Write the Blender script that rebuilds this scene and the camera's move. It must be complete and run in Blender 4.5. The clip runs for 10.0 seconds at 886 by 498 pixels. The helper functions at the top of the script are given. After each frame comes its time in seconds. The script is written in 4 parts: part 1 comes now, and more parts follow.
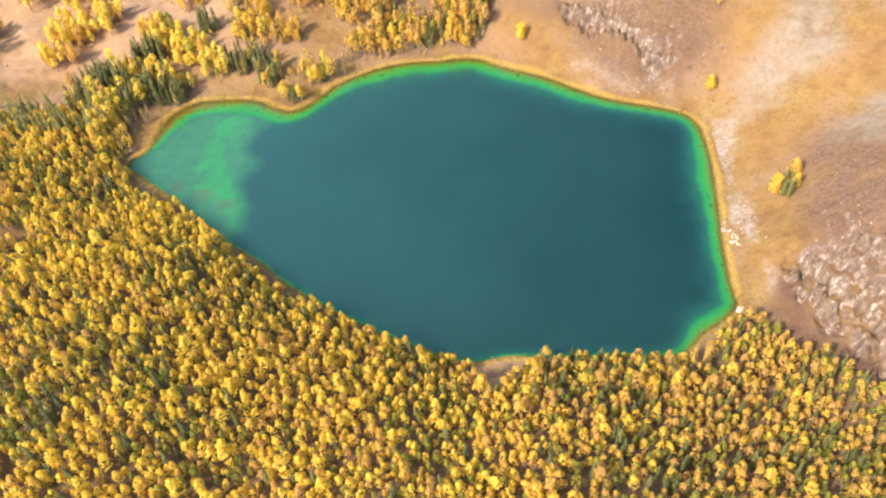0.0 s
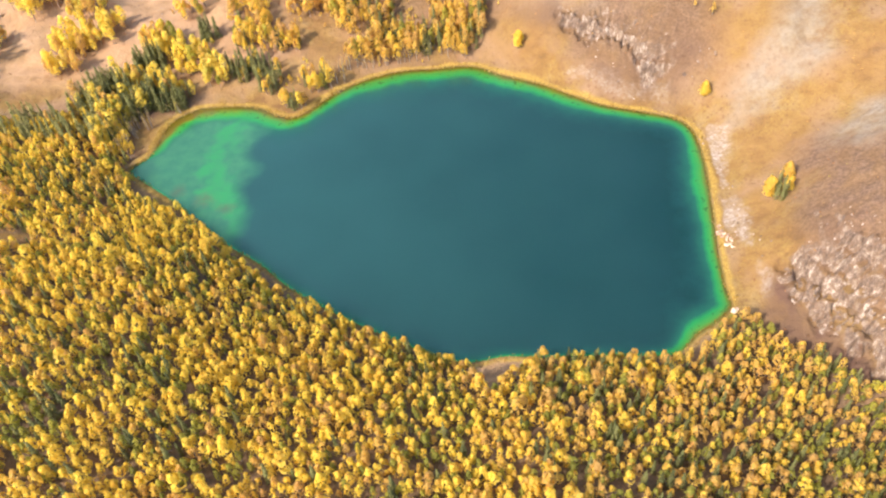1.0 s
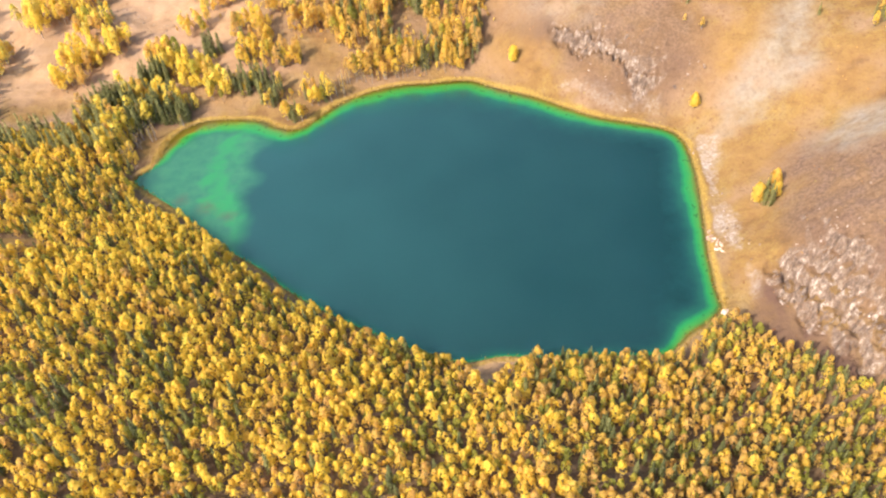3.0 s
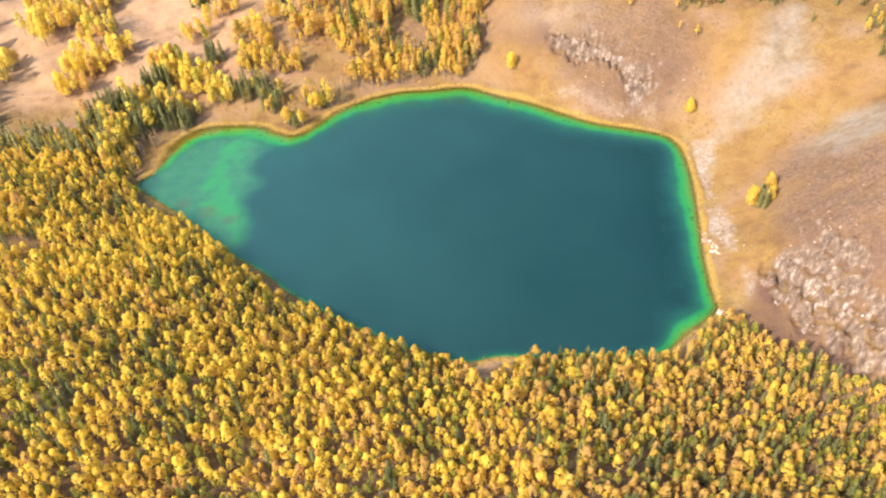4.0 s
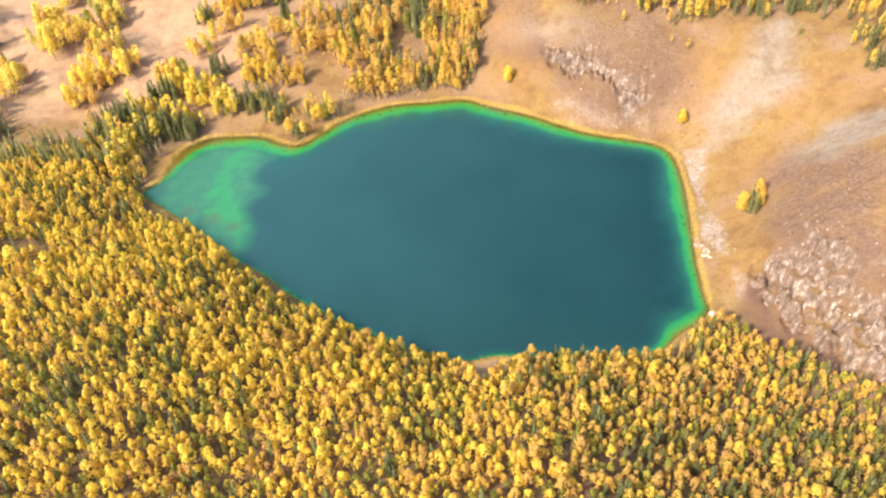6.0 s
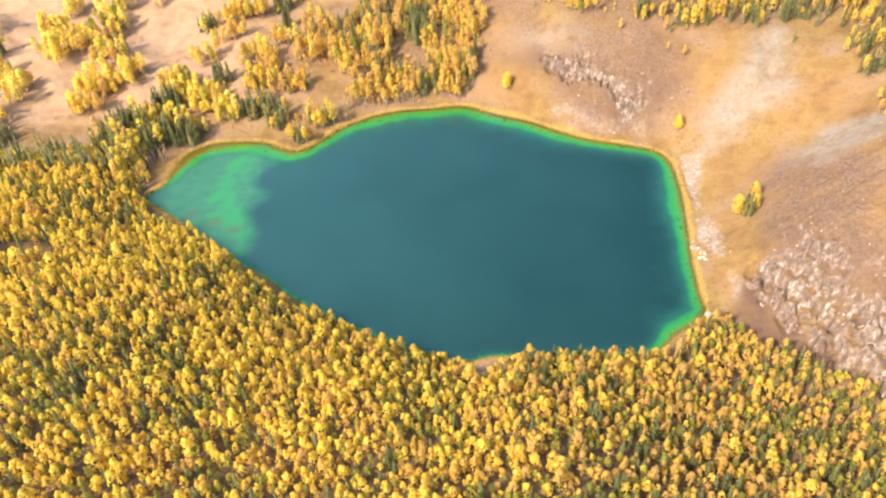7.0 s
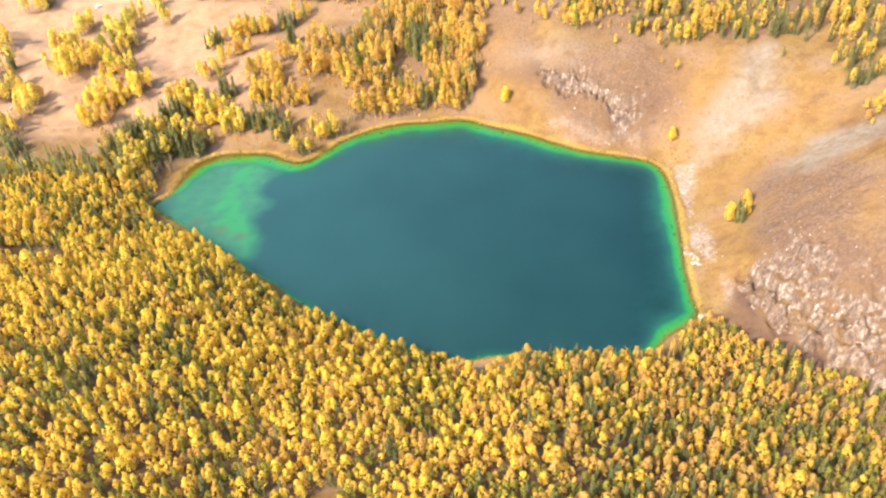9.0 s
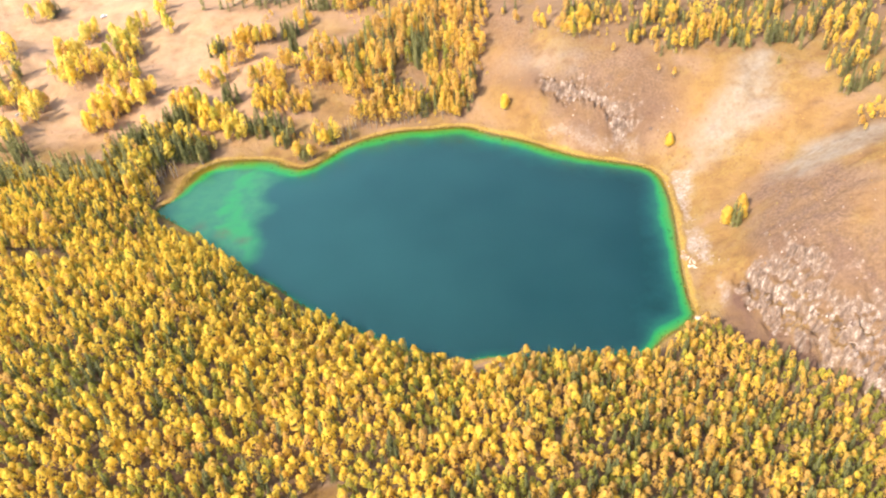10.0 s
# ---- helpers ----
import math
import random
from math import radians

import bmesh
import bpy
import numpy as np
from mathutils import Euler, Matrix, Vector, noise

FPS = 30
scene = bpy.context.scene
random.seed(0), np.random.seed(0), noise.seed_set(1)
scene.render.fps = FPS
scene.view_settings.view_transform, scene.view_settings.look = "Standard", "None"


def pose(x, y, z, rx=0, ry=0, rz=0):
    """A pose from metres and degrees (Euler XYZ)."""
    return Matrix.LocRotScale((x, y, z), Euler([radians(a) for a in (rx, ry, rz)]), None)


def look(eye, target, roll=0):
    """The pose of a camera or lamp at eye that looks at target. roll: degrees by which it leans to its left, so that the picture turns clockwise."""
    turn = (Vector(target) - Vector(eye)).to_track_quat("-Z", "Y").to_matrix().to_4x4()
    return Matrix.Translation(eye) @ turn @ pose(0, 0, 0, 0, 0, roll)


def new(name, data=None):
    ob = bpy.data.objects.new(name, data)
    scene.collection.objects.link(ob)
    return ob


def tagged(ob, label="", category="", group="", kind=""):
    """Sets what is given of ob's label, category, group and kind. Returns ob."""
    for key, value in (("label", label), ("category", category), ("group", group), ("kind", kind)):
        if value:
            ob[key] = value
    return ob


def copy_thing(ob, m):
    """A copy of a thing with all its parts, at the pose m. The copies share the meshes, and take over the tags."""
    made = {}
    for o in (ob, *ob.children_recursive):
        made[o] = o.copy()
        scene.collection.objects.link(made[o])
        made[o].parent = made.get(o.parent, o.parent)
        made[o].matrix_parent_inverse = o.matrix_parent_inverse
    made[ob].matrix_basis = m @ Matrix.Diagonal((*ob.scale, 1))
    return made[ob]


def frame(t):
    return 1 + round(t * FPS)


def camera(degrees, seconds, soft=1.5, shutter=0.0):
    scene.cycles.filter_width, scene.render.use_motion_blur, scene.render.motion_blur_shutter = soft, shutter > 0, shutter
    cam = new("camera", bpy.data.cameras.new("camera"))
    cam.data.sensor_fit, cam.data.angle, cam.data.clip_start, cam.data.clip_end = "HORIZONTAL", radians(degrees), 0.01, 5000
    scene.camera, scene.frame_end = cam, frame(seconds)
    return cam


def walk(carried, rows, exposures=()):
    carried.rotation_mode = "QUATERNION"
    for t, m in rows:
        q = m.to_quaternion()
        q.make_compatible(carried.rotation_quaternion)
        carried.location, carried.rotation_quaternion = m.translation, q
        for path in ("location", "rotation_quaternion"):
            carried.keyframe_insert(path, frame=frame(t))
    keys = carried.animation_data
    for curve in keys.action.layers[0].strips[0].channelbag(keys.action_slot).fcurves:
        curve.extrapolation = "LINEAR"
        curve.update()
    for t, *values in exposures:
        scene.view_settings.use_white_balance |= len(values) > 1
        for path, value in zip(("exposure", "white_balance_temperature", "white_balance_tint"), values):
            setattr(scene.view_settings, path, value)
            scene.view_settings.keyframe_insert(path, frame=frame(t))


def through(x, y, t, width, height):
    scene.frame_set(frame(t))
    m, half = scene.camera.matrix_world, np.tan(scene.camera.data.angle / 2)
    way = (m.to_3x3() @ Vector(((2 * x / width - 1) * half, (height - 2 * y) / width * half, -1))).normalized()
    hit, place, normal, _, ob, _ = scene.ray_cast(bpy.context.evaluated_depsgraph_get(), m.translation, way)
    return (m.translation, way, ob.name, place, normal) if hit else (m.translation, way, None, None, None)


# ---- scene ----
cam = camera(55.08, 10.0, 2.1)
PATH = [  # seconds, x, y, z, pitch, roll, yaw
    (0.0, 0.000, 0.000, 260.310, -50.404, 4.052, 0.000),
    (0.5, 0.151, -3.084, 260.221, -49.893, 4.035, -0.045),
    (1.0, 0.293, -6.185, 260.131, -49.391, 4.018, -0.084),
    (1.5, 0.425, -9.304, 260.043, -48.898, 4.000, -0.117),
    (2.0, 0.549, -12.440, 259.954, -48.412, 3.983, -0.145),
    (2.5, 0.662, -15.594, 259.866, -47.932, 3.966, -0.167),
    (3.0, 0.767, -18.765, 259.779, -47.458, 3.948, -0.184),
    (3.5, 0.862, -21.954, 259.692, -46.990, 3.931, -0.197),
    (4.0, 0.948, -25.160, 259.605, -46.526, 3.913, -0.206),
    (4.5, 1.025, -28.384, 259.518, -46.066, 3.896, -0.211),
    (5.0, 1.092, -31.625, 259.433, -45.609, 3.879, -0.212),
    (5.5, 1.150, -34.884, 259.347, -45.154, 3.861, -0.210),
    (6.0, 1.199, -38.160, 259.262, -44.701, 3.844, -0.205),
    (6.5, 1.238, -41.454, 259.177, -44.248, 3.827, -0.197),
    (7.0, 1.268, -44.765, 259.093, -43.796, 3.809, -0.187),
    (7.5, 1.289, -48.094, 259.009, -43.343, 3.792, -0.174),
    (8.0, 1.301, -51.440, 258.925, -42.889, 3.774, -0.161),
    (8.5, 1.303, -54.804, 258.842, -42.432, 3.757, -0.145),
    (9.0, 1.296, -58.185, 258.760, -41.973, 3.740, -0.129),
    (9.5, 1.279, -61.584, 258.677, -41.510, 3.722, -0.112),
    (10.0, 1.253, -65.000, 258.596, -41.043, 3.705, -0.094),
]
walk(cam, [(t, pose(x, y, z, 90 + pitch, roll, yaw)) for t, x, y, z, pitch, roll, yaw in PATH],
     exposures=[(0.0, 0.93), (5.0, 1.01), (10.0, 1.11)])

# ---- world, sun ----
SUN_FROM = Vector((-0.76, -0.66, 1.0)).normalized()
world = bpy.data.worlds.new("sky")
scene.world = world
world.use_nodes = True
sky = world.node_tree.nodes.new("ShaderNodeTexSky")
sky.sky_type, sky.sun_disc = "NISHITA", False
sky.sun_elevation = math.asin(SUN_FROM.z)
sky.sun_rotation = math.atan2(SUN_FROM.x, SUN_FROM.y) % (2 * math.pi)
sky.altitude, sky.dust_density, sky.ozone_density = 1500, 7.0, 0.4
world.node_tree.nodes["Background"].inputs["Strength"].default_value = 0.23
world.node_tree.links.new(sky.outputs[0], world.node_tree.nodes["Background"].inputs["Color"])
sun_data = bpy.data.lights.new("sun", "SUN")
sun_data.energy, sun_data.angle, sun_data.color = 3.7, radians(0.6), (1.0, 0.92, 0.78)
sun = new("sun", sun_data)
sun.matrix_world = look(SUN_FROM * 900, (0, 0, 0))
# ---- the shape of the land ----
# shoreline in plan, clockwise from the reedy western tip
SHORE_A = [(-160.4, 273.1), (-153.5, 281.7), (-150.3, 295.1), (-147.5, 305.1), (-137.6, 313.1), (-122.7, 314.4),
           (-107.3, 312.3), (-99.8, 307.6), (-91.8, 303.8), (-84.7, 305.2), (-78.6, 311.1), (-68.6, 321.4),
           (-55.3, 329.2), (-38.9, 334.3), (-22.3, 334.5), (-11.3, 335.3), (-1.6, 334.4), (13.0, 325.7),
           (28.7, 318.5), (43.6, 308.6), (55.7, 300.8), (70.3, 295.3), (84.6, 290.3), (92.7, 282.9)]
SHORE_B = [(95.0, 269.7), (94.3, 249.3), (92.2, 227.3), (90.0, 207.0), (89.4, 190.2), (89.7, 182.9),
           (84.4, 177.1), (75.2, 170.7), (65.9, 163.0), (51.0, 163.0), (35.0, 163.8), (21.2, 163.6),
           (5.1, 164.8), (-6.1, 162.9), (-16.0, 164.5), (-30.0, 171.0), (-47.0, 180.2), (-63.4, 190.2),
           (-79.3, 201.6), (-92.2, 214.0), (-105.3, 223.6), (-119.5, 236.9), (-137.6, 253.4), (-151.4, 264.6)]
# spot heights of the hills: x, y, z
SPOTS_EAST = [(109, 196, 10), (129, 181, 25), (143, 187, 36), (122, 199, 23), (142, 211, 33), (160, 240, 37),
              (148, 263, 21), (174, 262, 37), (145, 293, 31), (120, 289, 16), (108, 267, 4), (114, 223, 8),
              (99, 222, 2.6), (115, 174, 4), (128, 150, 7), (135, 128, 4), (111, 143, 4), (110, 106, 8),
              (86, 113, 11), (60, 138, 10), (123.5, 173, 10.3), (118.4, 169, 5), (126.9, 161.8, 8.3), (138.3, 155.5, 19),
              (134.3, 166, 18), (122.7, 178, 13), (137.4, 187, 33.5), (134.7, 226.4, 24.6), (190, 200, 52), (240, 260, 62), (200, 130, 16), (160, 90, 10)]
SPOTS_NORTH = [(40.4, 341.7, 22.8), (51.4, 332.5, 22), (79.7, 316.7, 25), (61.8, 320.5, 18), (77.6, 306.4, 10), (142.5, 299.3, 29), (135.8, 303.6, 34),
               (19, 335, 6), (50, 332, 22), (38, 340, 25), (77, 310, 15), (78, 338, 31), (104, 327, 31),
               (50, 349, 33), (132, 338, 40), (152, 311, 37), (173, 296, 42), (184, 330, 44), (16, 372, 22),
               (-39, 372, 13), (-87, 333, 4), (-126, 372, 13), (-13, 340, 2), (-126, 319, 2), (-70, 425, 17),
               (-140, 440, 16), (0, 450, 34), (120, 420, 52), (230, 400, 56)]
SPOTS_WEST = [(-178, 214, 21), (-204, 250, 19), (-171, 268, 5), (-160, 168, 38), (-127, 151, 36), (-114, 189, 20),
              (-79, 168, 14), (-79, 196, 2.5), (-102, 130, 36), (-97, 97, 41), (-72, 78, 38), (-45, 108, 32),
              (-45, 138, 21), (-10, 157, 4), (-14, 114, 26), (16, 115, 26), (28, 98, 28), (-31, 130, 23),
              (-145, 122, 46), (-195, 336, 7), (-236, 368, 9), (-172, 398, 10), (-270, 430, 10), (-230, 300, 7),
              (-290, 330, 9), (-320, 480, 14), (-40, 20, 44), (120, 20, 14), (-240, 150, 44), (-300, 230, 30)]


def smooth_loop(points, n):
    """A closed Catmull-Rom curve through the points, n steps a span."""
    p = np.array(points, float)
    a, b, c, d = np.roll(p, 1, 0), p, np.roll(p, -1, 0), np.roll(p, -2, 0)
    t = (np.arange(n) / n)[None, :, None]
    a, b, c, d = (v[:, None, :] for v in (a, b, c, d))
    q = 0.5 * (2 * b + (c - a) * t + (2 * a - 5 * b + 4 * c - d) * t**2 + (3 * b - a - 3 * c + d) * t**3)
    return q.reshape(-1, 2)


def inside(x, y, poly):
    p = np.array(poly, float)
    q = np.roll(p, -1, 0)
    odd = np.zeros(np.shape(x), bool)
    for (ax, ay), (bx, by) in zip(p, q):
        if ay != by:
            odd ^= ((ay > y) != (by > y)) & (x < (bx - ax) * (y - ay) / (by - ay) + ax)
    return odd


def edge_distance(x, y, poly, closed=True):
    p = np.array(poly, float)
    q = np.roll(p, -1, 0)
    if not closed:
        p, q = p[:-1], q[:-1]
    best = np.full(np.shape(x), 1e9)
    for (ax, ay), (bx, by) in zip(p, q):
        ux, uy = bx - ax, by - ay
        t = np.clip(((x - ax) * ux + (y - ay) * uy) / (ux * ux + uy * uy + 1e-9), 0, 1)
        best = np.minimum(best, (x - ax - t * ux) ** 2 + (y - ay - t * uy) ** 2)
    return np.sqrt(best)


def ramp(v, a, b):
    t = np.clip((v - a) / (b - a), 0, 1)
    return t * t * (3 - 2 * t)


LATTICE = np.random.RandomState(7).rand(256, 256)


def lumps(x, y, size, seed=0):
    """Smooth random values, 0 to 1, of that size in metres."""
    u, v = np.asarray(x) / size + 37.7 * seed + 500, np.asarray(y) / size + 91.3 * seed + 500
    i, j = np.floor(u).astype(int), np.floor(v).astype(int)
    s, t = u - i, v - j
    s, t = s * s * (3 - 2 * s), t * t * (3 - 2 * t)
    g = lambda a, b: LATTICE[a % 256, b % 256]
    return (g(i, j) * (1 - s) + g(i + 1, j) * s) * (1 - t) + (g(i, j + 1) * (1 - s) + g(i + 1, j + 1) * s) * t


def rough(x, y, size, octaves=4, seed=0):
    total, weight = 0, 0
    for k in range(octaves):
        total = total + lumps(x, y, size / 2**k, seed + k) / 2**k
        weight += 1 / 2**k
    return total / weight


LAKE = smooth_loop(SHORE_A + SHORE_B, 4)
CRAG_EAST = [(122, 210), (117, 198), (109, 197), (108, 192), (112, 179), (117, 167), (123, 165), (122, 156), (129, 147), (137, 144), (138, 132),
             (144, 124), (158, 129), (165, 154), (153, 162), (152, 179), (141, 187), (132, 191), (130, 204)]
STONY_EAST = [(121, 208), (129, 219), (141, 226), (160, 226), (160, 210), (150, 193), (160, 182), (156, 157), (140, 183), (128, 198)]
CRAG_NORTH = [(36, 339), (39, 344), (52, 339), (69, 333), (80, 327), (90, 320), (89, 308), (82, 303), (76, 304), (68, 317), (54, 323), (41, 332)]
CRAG_LOW = [(91, 312), (100, 314), (106, 308), (103, 302), (94, 304)]
SCREES = [[(100, 283), (106, 278), (107, 264), (103, 254), (106, 244), (101, 239), (95, 243), (97, 262)],
          [(96, 239), (103, 238), (106, 224), (105, 206), (102, 204), (98, 209), (94, 214), (94, 228)],
          [(101, 203), (104, 202), (105, 191), (104, 184), (101, 184), (101, 193)]]
# chalky worn slopes, pinkish barren ground and rusty hollows
PALE_A = [(139, 324), (156, 330), (156, 309), (150, 289), (139, 284), (129, 282), (119, 271), (110, 279), (111, 289), (122, 301), (131, 309)]
PALE_B = [(143, 255), (153, 262), (165, 258), (180, 256), (190, 246), (177, 238), (165, 231), (156, 232), (146, 239), (139, 244)]
PALE_N = [(24, 365), (42, 359), (59, 346), (55, 338), (41, 342), (27, 350)]
PINK = [(127, 249), (145, 251), (162, 232), (164, 214), (150, 193), (165, 175), (156, 150), (134, 170), (116, 200), (121, 217), (122, 237)]
PINK_NORTH = [(60, 352), (95, 348), (110, 322), (105, 303), (90, 298), (52, 314), (38, 326), (36, 338), (44, 348)]
RUSTY = [[(153, 207), (166, 210), (185, 201), (180, 182), (147, 189)], [(153, 291), (158, 303), (178, 284), (177, 258), (165, 262), (150, 265), (132, 263), (126, 267), (141, 279)],
         [(103, 321), (134, 325), (135, 314), (119, 302), (107, 293), (101, 305), (105, 310)], [(11, 379), (24, 378), (34, 337), (39, 328), (39, 319), (21, 330), (3, 343), (7, 357)]]


# lines along which the crags break off most steeply
BREAKS = [[(109, 193), (111, 185), (113, 179), (117, 178), (119, 168), (122, 164)], [(128, 184), (129, 176), (129, 168)], [(131, 166), (134, 161), (136, 157), (139, 156)],
          [(124, 160), (124, 155), (128, 151), (134, 154)], [(140, 158), (140, 146), (140, 135)], [(147, 151), (147, 140), (146, 134)],
          [(39, 337), (47, 332), (54, 326), (63, 323), (69, 318), (76, 308), (80, 305)]]



def near_break(x, y):
    d = edge_distance(x, y, BREAKS[0], False)
    for line in BREAKS[1:]:
        d = np.minimum(d, edge_distance(x, y, line, False))
    return 1 - ramp(d + (rough(x, y, 10, 3, 91) - 0.5) * 8, 2, 11)


def soft_inside(x, y, poly, width):
    """1 well inside the outline, 0 well outside."""
    d = edge_distance(x, y, poly) * np.where(inside(x, y, poly), 1, -1)
    return ramp(d + (rough(x, y, 14, 3, 5) - 0.5) * width * 2.2, -width, width)


def spline_weights(spots):
    n = len(spots)
    d = np.hypot(*(spots[:, None, :2] - spots[None, :, :2]).transpose(2, 0, 1)) / 100
    k = np.where(d > 0, d * d * np.log(d + 1e-12), 0) + np.eye(n) * 0.004
    p = np.c_[np.ones(n), spots[:, :2] / 100]
    a = np.block([[k, p], [p.T, np.zeros((3, 3))]])
    return np.linalg.solve(a, np.r_[spots[:, 2], 0, 0, 0])


SPOTS = np.array(SPOTS_EAST + SPOTS_NORTH + SPOTS_WEST + [(x, y, 0.3) for x, y in LAKE[::8]], float)
WEIGHTS = spline_weights(SPOTS)


def hills(x, y):
    cx, cy = np.clip(x, -420, 300), np.clip(y, -20, 560)
    z = WEIGHTS[-3] + WEIGHTS[-2] * cx / 100 + WEIGHTS[-1] * cy / 100
    for (sx, sy, _), w in zip(SPOTS, WEIGHTS):
        d = np.hypot(cx - sx, cy - sy) / 100
        z = z + w * d * d * np.log(d + 1e-9)
    return np.clip(z, 0.3, 75)


def lake_side(x, y):
    """Distance from the shoreline in metres: more than 0 on land."""
    d = edge_distance(x, y, LAKE)
    return np.where(inside(x, y, LAKE), -d, d)


def blocks(x, y, size, long, way, seed):
    """Fractured rock: cells drawn out along a way, each with its own level and tilt; also the width of the cleft beside."""
    c, sn = math.cos(way), math.sin(way)
    u, v = (x * c + y * sn) / (size * long), (y * c - x * sn) / size
    i, j = np.floor(u).astype(int), np.floor(v).astype(int)
    best, second, level = np.full(u.shape, 9.0), np.full(u.shape, 9.0), np.zeros(u.shape)
    g = lambda a, b, k: LATTICE[(a + 31 * k + 17 * seed) % 256, (b + 57 * k + 5 * seed) % 256]
    for di in (-1, 0, 1):
        for dj in (-1, 0, 1):
            a, b = i + di, j + dj
            du, dv = u - a - g(a, b, 0), v - b - g(a, b, 1)
            d = du * du + dv * dv
            lift = g(a, b, 2) - 0.5 + (g(a, b, 3) - 0.5) * 1.6 * du + (g(a, b, 4) - 0.5) * 1.6 * dv
            near = d < best
            second = np.where(near, best, np.minimum(second, d))
            level = np.where(near, lift, level)
            best = np.where(near, d, best)
    return level * size, np.sqrt(second) - np.sqrt(best)


def crag_relief(x, y, z, craggy):
    """What the bare rock adds to the smooth hill: broken steps, buttresses and clefts."""
    steep = near_break(x, y)
    step = 8.0
    u = (z + (rough(x, y, 14, 4, 11) - 0.5) * 14) / step
    ledge = step * (ramp(u - np.floor(u), 0.42, 0.68) - (u - np.floor(u)))
    add = np.zeros(x.shape)
    for south, turn in ((True, 0.42), (False, 1.25)):
        here = (y <= 280) == south
        wx, wy = x[here] + (lumps(x[here], y[here], 3, 12) - 0.5) * 1.5, y[here] + (lumps(x[here], y[here], 3, 13) - 0.5) * 1.5
        big, cleft = blocks(wx, wy, 5.2 if south else 3.2, 1.7, turn, 3)
        small, crack = blocks(wx, wy, 1.5, 1.6, turn + 0.2, 8)
        # gullies that run down the faces
        u, v = wx * math.cos(turn) + wy * math.sin(turn), wy * math.cos(turn) - wx * math.sin(turn)
        gully = 1 - ramp(np.abs(rough(u / 3.4, v, 4.2, 2, 85) - 0.5), 0.0, 0.13)
        add[here] = 0.5 * big + 0.95 * small - 1.7 * gully - 0.5 * (1 - ramp(cleft, 0, 0.3)) - 0.45 * (1 - ramp(crack, 0, 0.25))
    return craggy * (0.30 + 0.95 * steep) * (0.6 * ledge + add)


def height(x, y):
    x, y = np.asarray(x, float), np.asarray(y, float)
    d = lake_side(x, y)
    z = hills(x, y) + (rough(x, y, 45, 4, 1) - 0.5) * (5 + 7 * ramp(-x, 120, 180) * ramp(y, 320, 350)) * ramp(d, 15, 60)
    z = z + (rough(x * 0.7 + y * 0.5, y * 0.9 - x * 0.45, 20, 2, 9) - 0.5) * 5 * ramp(-x, 130, 190) * ramp(y, 325, 350)
    z = z + (rough(x, y, 9, 3, 4) - 0.5) * 1.0
    craggy = np.maximum(soft_inside(x, y, CRAG_EAST, 3), soft_inside(x, y, CRAG_NORTH, 3))
    craggy = np.maximum(craggy, 0.45 * np.maximum(soft_inside(x, y, STONY_EAST, 6), soft_inside(x, y, CRAG_LOW, 3)))
    on = craggy > 0.001
    z[on] += crag_relief(x[on], y[on], z[on], craggy[on])
    bank = 0.45 * (1 - np.exp(-np.maximum(d, 0) / 2.5))
    z = bank + np.maximum(z, 0.2) * ramp(d, 0, 16)
    return np.where(d < 0, np.maximum(-6, 0.3 * d), z)


